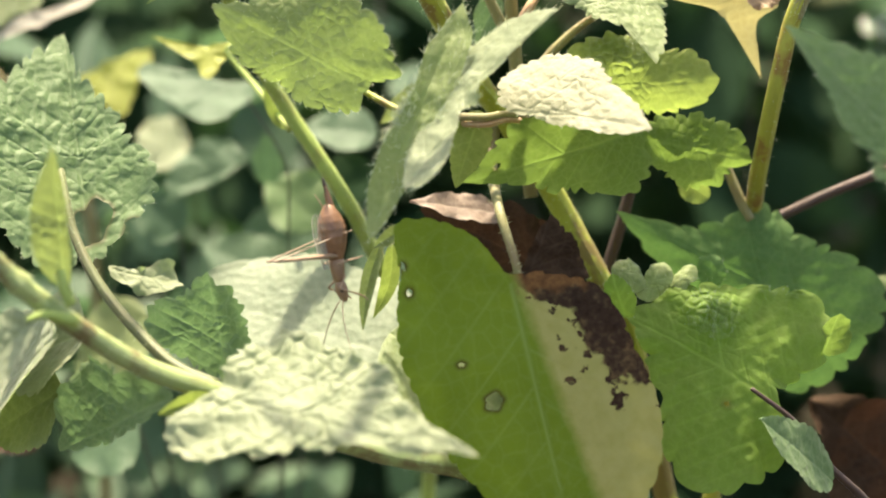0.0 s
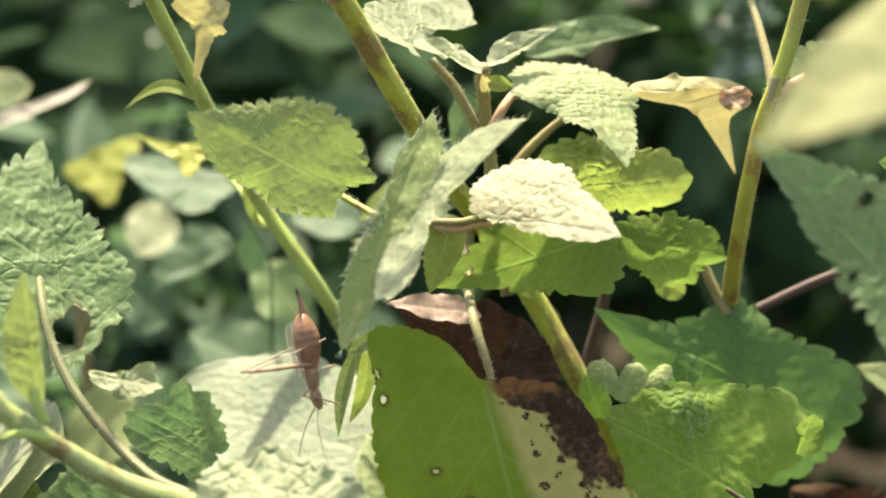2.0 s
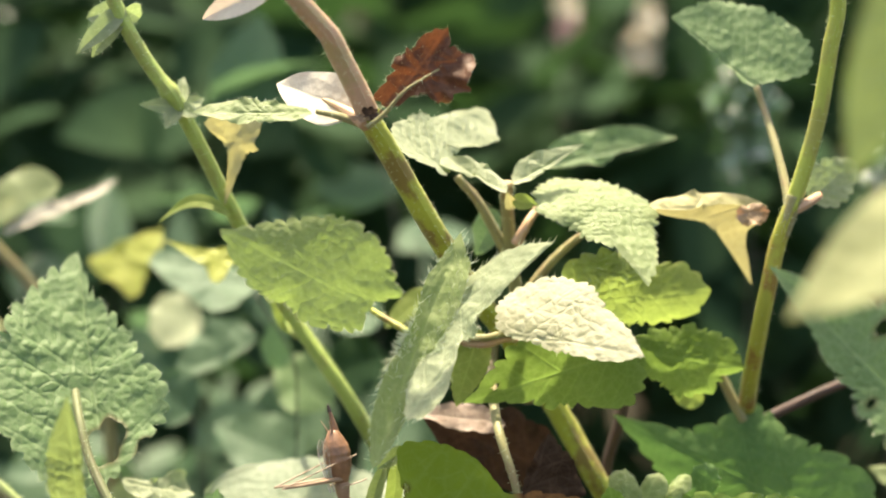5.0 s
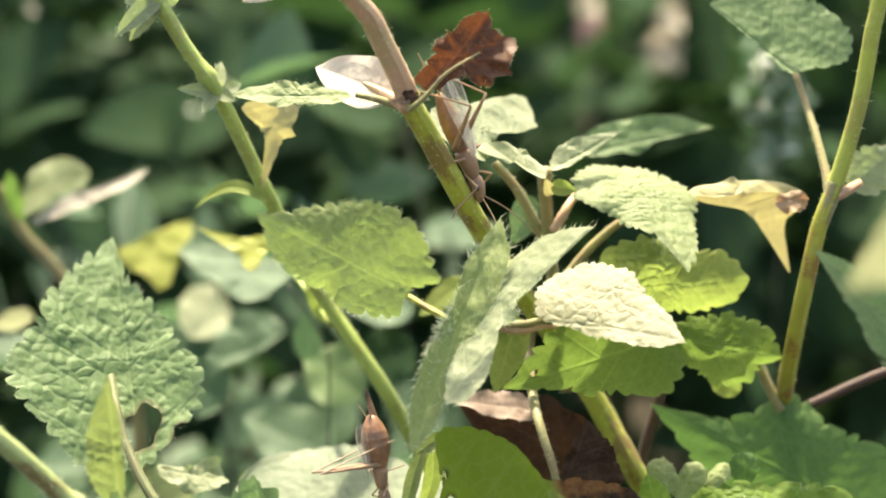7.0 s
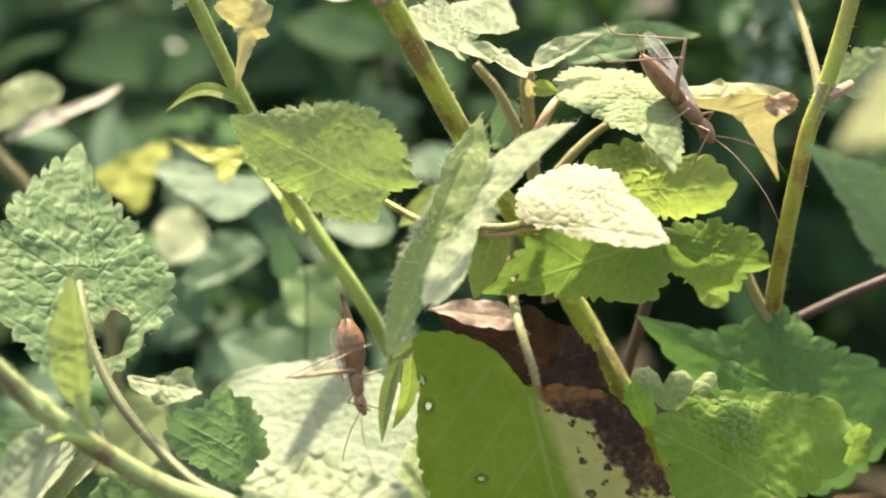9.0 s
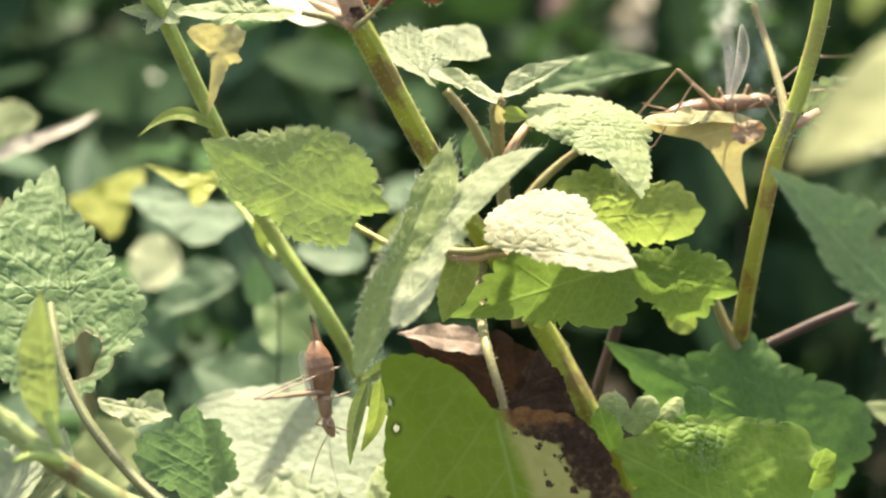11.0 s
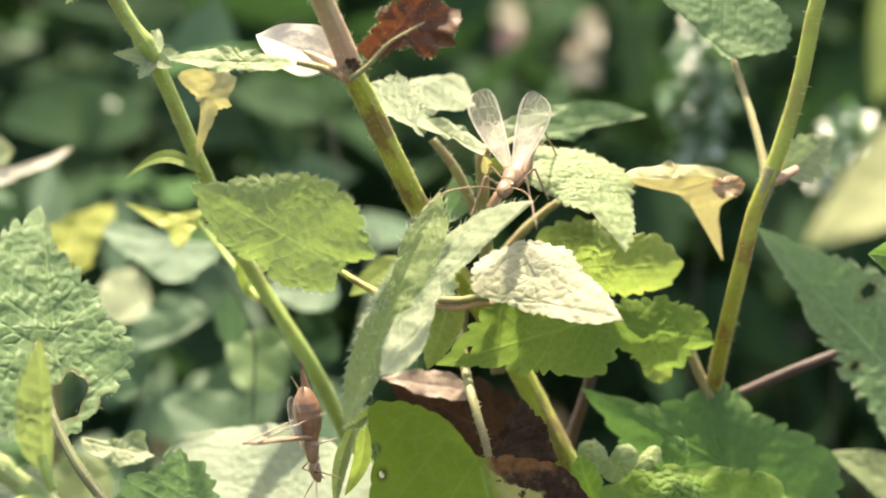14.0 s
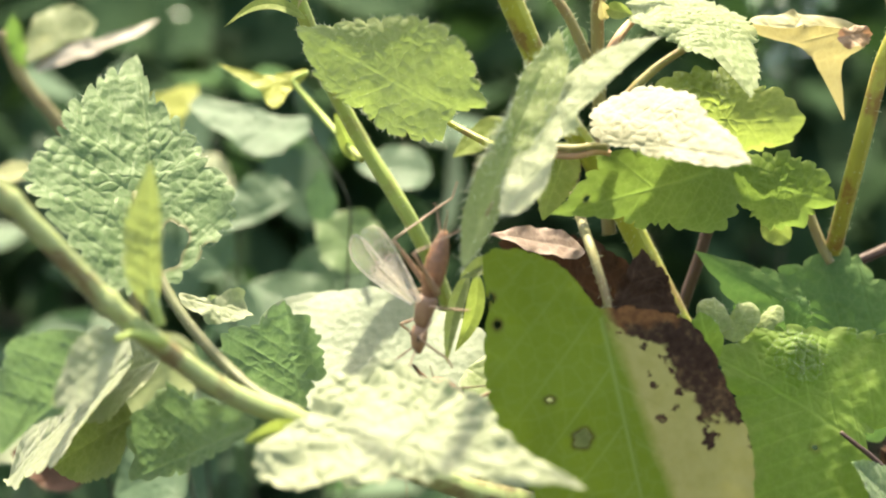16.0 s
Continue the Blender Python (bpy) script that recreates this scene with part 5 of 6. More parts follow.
blade(straight, (0.0559, 0.0220, 0.4965), (0.0422, 0.0260, 0.5020), (0.1, -0.8, 0.55), (15.2, 13.8, 12.4, 10.9, 10.0, 9.3, 9.1, 9.1, 9.3, 9.8, 10.9, 12.6, 13.5, 13.1, 10.9, 9.4, 8.8, 8.5, 7.9, 6.4, 5.7, 5.5, 5.6, 6.1, 7.4, 9.9), BLUISH, stalk=(-6.6, -5.2),
      teeth=24, tooth=1.3, saw=0.5, veins=6, puff=0.04, cell=1.6, fold=8, crumple=0.12, seed=100)
leaf(straight, (0.0678, 0.0140, 0.4694), (0.0767, 0.0160, 0.4766), 0.0097, PALE, face=(0, -0.9, 0.3), seed=101, teeth=6, tooth=0.14, bump=0.04)
stem(straight, [(0.0569, 0.0140, 0.4259), (0.0543, 0.0150, 0.4311), (0.0517, 0.0160, 0.4369)], 0.0010, 0.0009, STEM_BUFF, name="petiole")

# ---- leaves of the plant at the edge ----
edge_plant = plant(0.115, -0.08, "plant with a large toothed bluish green leaf")
stem(edge_plant, [(0.115, -0.08, -0.02), (0.115, -0.085, 0.25), (0.0920, -0.0660, 0.4369), (0.0881, -0.0620, 0.4409)], 0.0020, 0.0010, STEM_GREEN)
blade(edge_plant, (0.0711, -0.0540, 0.4534), (0.0512, -0.0420, 0.4708), (-0.14, -0.93, 0.32), (29.0, 19.6, 16.0, 13.8, 11.7, 11.6, 12.3, 13.4, 14.3, 15.4, 16.4, 17.7, 19.6, 21.3, 22.2, 20.9, 15.5, 11.4, 9.1, 8.4, 8.1, 8.3, 8.1, 9.4, 12.4, 16.0), BLUISH, stalk=(-2.3, -24.5),
      teeth=32, tooth=2.2, saw=0.35, veins=9, puff=0.17, cell=1.8, fold=4, ruffle=0.5, hairs=200, seed=110,
      holes=((5.0, 9.3, 1.6, 0.8), (-4.8, 2.5, 0.7, 0.6)), label="large toothed bluish leaf with small holes")
leaf(edge_plant, (0.1018, -0.0100, 0.4586), (0.0797, -0.0050, 0.4589), 0.0133, GREEN, seed=111, bump=0.012)

# ---- soft yellowing leaves close to the lens ----
near_plant = plant(0.085, -0.13, "plant with yellowing leaves close to the lens")
stem(near_plant, [(0.085, -0.13, -0.02), (0.085, -0.13, 0.3), (0.078, -0.13, 0.52), (0.072, -0.13, 0.6)], 0.0018, 0.0012, STEM_GREEN)
leaf(near_plant, (0.0673, -0.1300, 0.5065), (0.0387, -0.1300, 0.4869), 0.0150, WAN, face=(-0.1, -0.62, 0.78), seed=120, tooth=0.02, fold=4)
leaf(near_plant, (0.0540, -0.1300, 0.5312), (0.0452, -0.1300, 0.5031), 0.0105, OLD, face=(0.1, -0.7, 0.7), seed=121, tooth=0.02, fold=4)

# ---- low broad leaves ----
low = plant(0.070, -0.006, "low plant with broad puckered green leaves")
stem(low, [(0.070, -0.006, -0.02), (0.072, -0.008, 0.25), (0.0763, -0.0180, 0.3788), (0.0673, -0.0200, 0.3904), (0.0604, -0.0220, 0.3992), (0.0526, -0.0225, 0.4053)], 0.0011, 0.00035, STEM_DARK)
blade(low, (0.0585, 0.0100, 0.4140), (0.0317, 0.0120, 0.4278), (-0.05, -0.98, 0.16), (30.2, 16.9, 14.8, 14.4, 15.5, 15.8, 14.0, 12.8, 13.3, 16.2, 20.2, 24.6, 25.5, 23.6, 24.0, 23.4, 22.5, 18.7, 16.1, 14.9, 14.2, 13.7, 14.1, 14.8, 16.2, 20.6), COOL, stalk=(0.9, -22.3),
      teeth=26, tooth=1.8, veins=6, puff=0.07, cell=2.0, fold=-5, droop=1.5, ruffle=0.7, seed=130)
blade(low, (0.0483, -0.0180, 0.4103), (0.0317, -0.0160, 0.4168), (0.0, -0.82, 0.57), (17.8, 16.5, 15.5, 13.8, 13.6, 13.6, 13.2, 15.1, 18.1, 22.0, 22.3, 21.7, 17.0, 13.1, 11.5, 18.7, 22.1, 23.5, 24.7, 24.6, 21.5, 16.7, 14.2, 13.1, 13.4, 14.9), LUSH, stalk=(-4.0, -9.9),
      teeth=18, tooth=1.6, veins=5, puff=0.06, rim_puff=0.12, cell=1.8, fold=-3, droop=2.2, ruffle=0.6, waves=7.0, domes=((5.7, 4.6, 4.6, 2.4), (14.7, -3.5, 1.8, 1.0), (16.9, -8.1, 2.2, 1.3),), down=900, seed=131,
      holes=((-8.3, -3.5, 0.45, 0.5),), label="broad rounded leaf with a puckered sunlit rim")
blade(low, (0.0320, -0.0100, 0.4221), (0.0323, -0.0080, 0.4244), (-0.1, -0.45, 0.9), (3.3, 2.8, 2.6, 2.5, 2.4, 2.4, 2.6, 3.0, 3.4, 4.2, 4.0, 3.9, 3.6, 3.0, 2.8, 2.7, 2.7, 2.5, 2.5, 2.7, 3.0, 3.3, 3.2, 3.2, 3.2, 3.1), HERB, stalk=(0.9, -3.2),
      teeth=5, tooth=0.25, veins=3, droop=0.8, puff=0.12, cell=1.3, groove=0.05, ruffle=0.2, hairs=40, hair_size=0.0005, seed=200)
blade(low, (0.0369, -0.0120, 0.4206), (0.0380, -0.0100, 0.4244), (-0.1, -0.45, 0.9), (4.5, 4.2, 3.9, 3.5, 3.3, 2.7, 2.2, 1.9, 1.8, 1.8, 1.9, 1.9, 2.2, 2.7, 3.5, 3.5, 3.8, 4.2, 3.4, 3.1, 2.9, 3.0, 3.1, 3.4, 4.0, 4.2), HERB, stalk=(-1.3, -3.1),
      teeth=5, tooth=0.25, veins=3, droop=0.8, puff=0.12, cell=1.3, groove=0.05, ruffle=0.2, hairs=40, hair_size=0.0005, seed=201)
blade(low, (0.0420, -0.0100, 0.4219), (0.0432, -0.0080, 0.4236), (0.0, -0.45, 0.9), (2.8, 3.0, 3.0, 2.6, 2.4, 2.4, 2.3, 2.1, 2.0, 2.0, 2.1, 2.5, 2.7, 2.8, 3.0, 3.4, 2.9, 2.2, 1.9, 1.7, 1.7, 1.7, 1.7, 1.9, 2.3, 2.7), HERB, stalk=(-1.0, -3.4),
      teeth=5, tooth=0.25, veins=3, droop=0.8, puff=0.12, cell=1.3, groove=0.05, ruffle=0.2, hairs=40, hair_size=0.0005, seed=202)
blade(low, (0.0296, -0.0155, 0.4196), (0.0287, -0.0155, 0.4235), (-0.1, -0.98, -0.15), (3.8, 3.4, 3.3, 3.1, 3.0, 3.0, 3.0, 3.1, 3.5, 3.8, 4.2, 5.0, 4.5, 4.2, 4.1, 3.7, 3.0, 2.6, 2.5, 2.3, 2.2, 2.3, 2.4, 2.8, 3.1, 3.3), LUSH, stalk=(0.9, -3.8),
      teeth=5, tooth=0.25, veins=3, droop=0.7, puff=0.05, cell=1.3, groove=0.05, ruffle=0.2, hairs=40, hair_size=0.0005, seed=203)
blade(low, (0.0474, -0.0060, 0.4215), (0.0470, -0.0060, 0.4246), (0.1, -0.98, 0.0), (3.2, 2.9, 2.8, 2.8, 2.6, 2.5, 2.5, 2.7, 2.8, 2.9, 3.1, 3.5, 3.3, 3.1, 3.1, 3.3, 3.3, 2.9, 2.8, 2.8, 3.0, 2.9, 2.9, 3.1, 3.1, 3.1), COOL, stalk=(-0.2, -2.9),
      teeth=5, tooth=0.25, veins=3, droop=0.7, puff=0.05, cell=1.3, groove=0.05, ruffle=0.2, hairs=40, hair_size=0.0005, seed=206)
blade(low, (0.0664, -0.0215, 0.4147), (0.0667, -0.0215, 0.4190), (0.2, -0.9, 0.3), (4.3, 3.9, 3.8, 3.3, 3.0, 2.8, 2.8, 2.8, 2.7, 2.8, 3.1, 3.2, 3.5, 4.0, 4.0, 3.9, 2.7, 1.8, 1.9, 2.1, 2.5, 2.9, 3.0, 3.4, 3.8, 3.9), VIVID, stalk=(-1.6, -3.9),
      teeth=6, tooth=0.3, veins=2, puff=0.06, cell=1.4, groove=0.1, fold=16, curl=-0.12, ruffle=0.4, seed=210, label="small lime leaf edge folded over")

leaf(low, (0.0675, -0.0220, 0.3883), (0.0528, -0.0300, 0.4026), 0.0112, BLUISH, face=UPFACE, seed=135)
leaf(low, (0.0351, -0.0300, 0.3863), (0.0235, -0.0340, 0.3944), 0.0122, PALE, face=UPFACE, seed=136, bump=0.03)
leaf(low, (0.0946, 0.0220, 0.3678), (0.0719, 0.0200, 0.3884), 0.0245, ROT, face=(-0.1, -0.9, 0.4), seed=137, tear=0.1, ruffle=0.2, label="dead dark brown leaf")
leaf(low, (0.1079, 0.0300, 0.3991), (0.0850, 0.0300, 0.4106), 0.0122, OLD, face=UPFACE, seed=138)
stem(low, [(0.0565, 0.0200, 0.4218), (0.0629, 0.0200, 0.4248), (0.0725, 0.0200, 0.4296), (0.0821, 0.0200, 0.4339), (0.1054, 0.0200, 0.4462)], 0.0010, 0.0009, STEM_DARK, name="twig", label="thin purplish brown twig")
stem(low, [(0.0362, 0.0200, 0.4355), (0.0341, 0.0200, 0.4253), (0.0311, 0.0200, 0.4115), (0.03, 0.02, 0.25)], 0.0011, 0.0011, STEM_DARK, name="twig", label="brown dry stalk")

# ---- plants behind ----
back = plant(-0.095, 0.10, "out-of-focus plant with buff leaves and a curled tip")
stem(back, [(-0.095, 0.10, -0.02), (-0.08, 0.10, 0.25), (-0.0793, 0.0950, 0.4031), (-0.0952, 0.0950, 0.4316), (-0.1042, 0.0950, 0.4428), (-0.1084, 0.0950, 0.4527)], 0.0016, 0.0012, STEM_BUFF)
blade(back, (-0.0893, 0.0950, 0.4499), (-0.0750, 0.0980, 0.4565), (0, -0.62, 0.78), (16.1, 12.2, 6.5, 4.2, 3.2, 2.8, 2.5, 2.5, 2.6, 2.8, 3.4, 4.5, 7.5, 14.7, 9.2, 6.1, 3.8, 2.7, 2.2, 1.9, 1.8, 1.8, 1.9, 2.2, 2.8, 4.0), FADED, stalk=(0.7, -15.8),
      teeth=10, tooth=0.2, puff=0.0, fold=12, seed=140)
blade(back, (-0.0968, 0.0980, 0.4524), (-0.0890, 0.1020, 0.4546), (0, -0.7, 0.7), (9.0, 7.7, 6.9, 5.1, 4.2, 3.8, 3.7, 3.9, 4.5, 5.7, 8.3, 11.1, 8.9, 7.7, 6.5, 5.9, 5.8, 5.9, 5.8, 6.0, 6.7, 7.1, 7.3, 8.0, 8.4, 8.4), OLD, stalk=(7.5, -10.4),
      teeth=10, tooth=0.3, puff=0.05, fold=8, seed=141)
blade(back, (-0.1048, 0.0920, 0.4507), (-0.1056, 0.0920, 0.4572), (0.2, -0.9, 0.3), (6.2, 4.6, 3.4, 2.7, 2.3, 2.0, 1.9, 2.0, 2.1, 2.5, 3.2, 4.2, 5.9, 5.0, 3.6, 2.9, 2.5, 2.2, 2.0, 1.9, 1.9, 2.0, 2.3, 3.0, 4.2, 4.9), GREEN, stalk=(0.8, -7.0),
      teeth=8, tooth=0.2, puff=0.0, fold=14, seed=142)
leaf(back, (-0.1010, 0.0900, 0.4235), (-0.1115, 0.0900, 0.4208), 0.0061, WAN, face=UPFACE, seed=143)

hidden = plant(-0.062, 0.118, "out-of-focus herb with yellow and pale leaves")
stem(hidden, [(-0.062, 0.118, -0.02), (-0.062, 0.118, 0.3), (-0.0579, 0.1180, 0.4066), (-0.0641, 0.1180, 0.4272)], 0.00028, 0.00025, STEM_SHADE)
blade(hidden, (-0.0757, 0.1180, 0.4314), (-0.0685, 0.1200, 0.4396), (0, -0.5, 0.86), (11.1, 9.7, 9.2, 8.0, 6.3, 6.1, 6.3, 7.1, 9.4, 10.4, 9.2, 7.0, 6.4, 6.7, 7.5, 8.5, 10.3, 12.4, 8.6, 6.9, 6.3, 6.1, 6.3, 6.9, 7.8, 8.9), LEMON, stalk=(8.6, 5.2),
      teeth=8, tooth=0.8, puff=0.05, fold=6, ruffle=0.6, seed=150)
blade(hidden, (-0.0662, 0.1200, 0.4168), (-0.0595, 0.1220, 0.4156), (0, -0.6, 0.8), (7.0, 6.9, 7.2, 8.1, 7.9, 8.2, 8.6, 8.7, 9.4, 8.7, 8.2, 7.7, 6.8, 6.4, 6.4, 6.2, 6.2, 6.7, 7.0, 7.2, 7.8, 8.5, 7.9, 7.9, 7.1, 6.9), PALE, stalk=(8.4, -4.6),
      teeth=10, tooth=0.3, puff=0.05, fold=5, seed=151)
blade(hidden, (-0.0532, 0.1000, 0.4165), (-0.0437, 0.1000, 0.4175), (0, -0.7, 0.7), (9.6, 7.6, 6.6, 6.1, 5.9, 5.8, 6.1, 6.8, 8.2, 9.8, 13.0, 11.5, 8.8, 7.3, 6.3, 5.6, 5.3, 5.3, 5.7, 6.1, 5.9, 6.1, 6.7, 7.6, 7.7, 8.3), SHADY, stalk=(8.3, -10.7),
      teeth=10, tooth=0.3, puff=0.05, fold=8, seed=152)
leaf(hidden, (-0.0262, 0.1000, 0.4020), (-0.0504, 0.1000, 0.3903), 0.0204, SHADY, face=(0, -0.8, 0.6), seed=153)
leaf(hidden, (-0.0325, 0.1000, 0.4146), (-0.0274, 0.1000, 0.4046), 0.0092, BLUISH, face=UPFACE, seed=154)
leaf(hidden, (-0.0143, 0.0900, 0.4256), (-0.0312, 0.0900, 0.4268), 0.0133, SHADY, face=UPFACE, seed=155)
leaf(hidden, (-0.0143, 0.0900, 0.4165), (-0.0282, 0.0900, 0.4099), 0.0153, SHADE_DARK, face=(0, -0.8, 0.6), seed=156)
leaf(hidden, (-0.0195, 0.2000, 0.4497), (-0.0491, 0.2100, 0.4561), 0.017, SHADE_DARK, face=UPFACE, seed=158)
leaf(hidden, (-0.0286, 0.2000, 0.4344), (-0.0420, 0.2100, 0.4523), 0.014, SHADE_DARK, face=UPFACE, seed=159)
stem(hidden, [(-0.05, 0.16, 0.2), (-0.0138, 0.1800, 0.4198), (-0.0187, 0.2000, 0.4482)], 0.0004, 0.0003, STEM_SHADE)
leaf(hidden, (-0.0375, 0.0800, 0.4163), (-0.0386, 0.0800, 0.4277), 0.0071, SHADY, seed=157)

herb = plant(-0.055, 0.075, "low out-of-focus herb with broad pale and green leaves")
for n, (base, tip, wide, skin) in enumerate((((-0.0845, 0.0550, 0.3835), (-0.1075, 0.0600, 0.3689), 0.022, PALE), ((-0.0635, 0.0700, 0.3896), (-0.0796, 0.0700, 0.3753), 0.019, DUSTY), ((-0.0334, 0.0850, 0.3915), (-0.0538, 0.0900, 0.3998), 0.018, SHADY),
                                              ((-0.0265, 0.0850, 0.4058), (-0.0392, 0.0900, 0.4156), 0.016, BLUISH), ((-0.0631, 0.0500, 0.3713), (-0.0780, 0.0500, 0.3635), 0.020, SHADY), ((-0.0588, 0.0900, 0.4022), (-0.0688, 0.0900, 0.4120), 0.015, SHADY))):
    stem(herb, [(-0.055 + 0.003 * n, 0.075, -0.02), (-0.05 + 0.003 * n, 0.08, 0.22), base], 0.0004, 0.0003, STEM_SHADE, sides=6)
    leaf(herb, base, tip, wide, skin, face=(0.1 * (n % 3 - 1), -0.65, 0.75), seed=170 + n, teeth=7, tooth=0.06, bump=0.006)

rear = plant(-0.040, 0.055, "soft pale leaf with a lime curled edge behind the slim stem")
stem(rear, [(-0.040, 0.055, -0.02), (-0.035, 0.055, 0.3), (-0.0312, 0.0500, 0.4239), (-0.0400, 0.0550, 0.4403)], 0.0002, 0.0002, STEM_SHADE)
blade(rear, (-0.0523, 0.0850, 0.4338), (-0.0677, 0.0900, 0.4386), (0, -0.6, 0.8), (16.9, 17.1, 11.9, 9.3, 8.1, 7.1, 6.6, 6.6, 6.9, 12.6, 11.9, 10.8, 9.6, 8.9, 8.8, 9.2, 8.8, 8.9, 8.3, 7.1, 6.6, 6.6, 6.9, 7.7, 9.2, 12.3), SHADY, stalk=(10.4, -7.4),
      teeth=14, tooth=0.4, puff=0.08, fold=10, ruffle=0.5, seed=160)
blade(rear, (-0.0463, 0.0460, 0.4502), (-0.0582, 0.0500, 0.4534), (0.1, -0.85, 0.45), (13.0, 3.8, 2.9, 2.5, 2.3, 2.3, 2.4, 2.7, 3.3, 6.6, 6.8, 4.9, 3.5, 3.3, 3.5, 3.8, 4.6, 5.6, 6.3, 5.1, 3.9, 3.4, 3.4, 3.8, 4.8, 7.0), LEMON, stalk=(4.9, -4.8),
      teeth=9, tooth=0.3, veins=4, puff=0.06, fold=12, seed=161, label="small lime leaf with a curled edge")
stem(rear, [(-0.0403, 0.0460, 0.4530), (-0.0430, 0.0460, 0.4510), (-0.0366, 0.0400, 0.4449), (-0.0292, 0.0240, 0.4401)], 0.0005, 0.0006, STEM_GREEN, name="petiole")
leaf(rear, (-0.0023, 0.0300, 0.4474), (-0.0122, 0.0300, 0.4402), 0.0063, LIME, face=UPFACE, seed=163)
leaf(rear, (-0.0303, 0.0300, 0.4390), (-0.0346, 0.0300, 0.4477), 0.0035, LIME, seed=164, fold=20)


# ---- the two tree crickets ----
def revolve(rows, sides=14, flat=0.9, lift=0.0):
    """A smooth closed body along y from rows of (y, radius, z shift)."""
    verts, faces = [], []
    for y, r, dz in rows:
        for k in range(sides):
            a = 2 * math.pi * k / sides
            verts.append((r * math.cos(a), y, dz + flat * r * math.sin(a)))
    for i in range(len(rows) - 1):
        for k in range(sides):
            q, p = i * sides + k, i * sides + (k + 1) % sides
            faces.append((q, q + sides, p + sides, p))
    faces += [tuple(range(sides)), tuple((len(rows) - 1) * sides + k for k in range(sides - 1, -1, -1))]
    return verts, faces


def bit(name, data, material, parent, label="", smooth=True):
    verts, faces = data
    ob = new(name, mesh_of(name, verts, faces, material, smooth=smooth))
    ob.parent = parent
    return tagged(ob, label)


def limb(name, points, r0, r1, material, parent, label="", sharp=False):
    p = [Vector(q) for q in points]
    if sharp:
        p = [p[0]] + [a + (b - a) * f for a, b in zip(p, p[1:]) for f in (0.06, 0.94)] + [p[-1]]
    verts, faces, uvs, _ = tube_data(p, r0, r1, steps=4, sides=7, rough=0)
    ob = new(name, mesh_of(name, verts, faces, material, uvs=uvs))
    ob.parent = parent
    return tagged(ob, label)


def wing_mesh(length, width, side):
    nx, ny = 10, 24
    verts, faces, uvs = [], [], []
    for i in range(ny + 1):
        s = i / ny
        w = width * (0.30 + 0.70 * math.sin(math.pi * min(1, s * 0.62)) ** 1.1) * (1 - max(0, (s - 0.72) / 0.28) ** 2.6) ** 0.5 if s < 1 else 0.02 * width
        for j in range(nx + 1):
            t = j / nx
            verts.append((side * (t - 0.30) * w, -length * s, 0.05 * width * math.sin(6 * t) + 0.03 * length * math.sin(3 * s)))
            uvs.append((t * 0.5, s))
    for i in range(ny):
        for j in range(nx):
            k = i * (nx + 1) + j
            faces.append((k, k + 1, k + nx + 2, k + nx + 1))
    return mesh_of("wing", verts, faces, GAUZE, uvs=uvs)


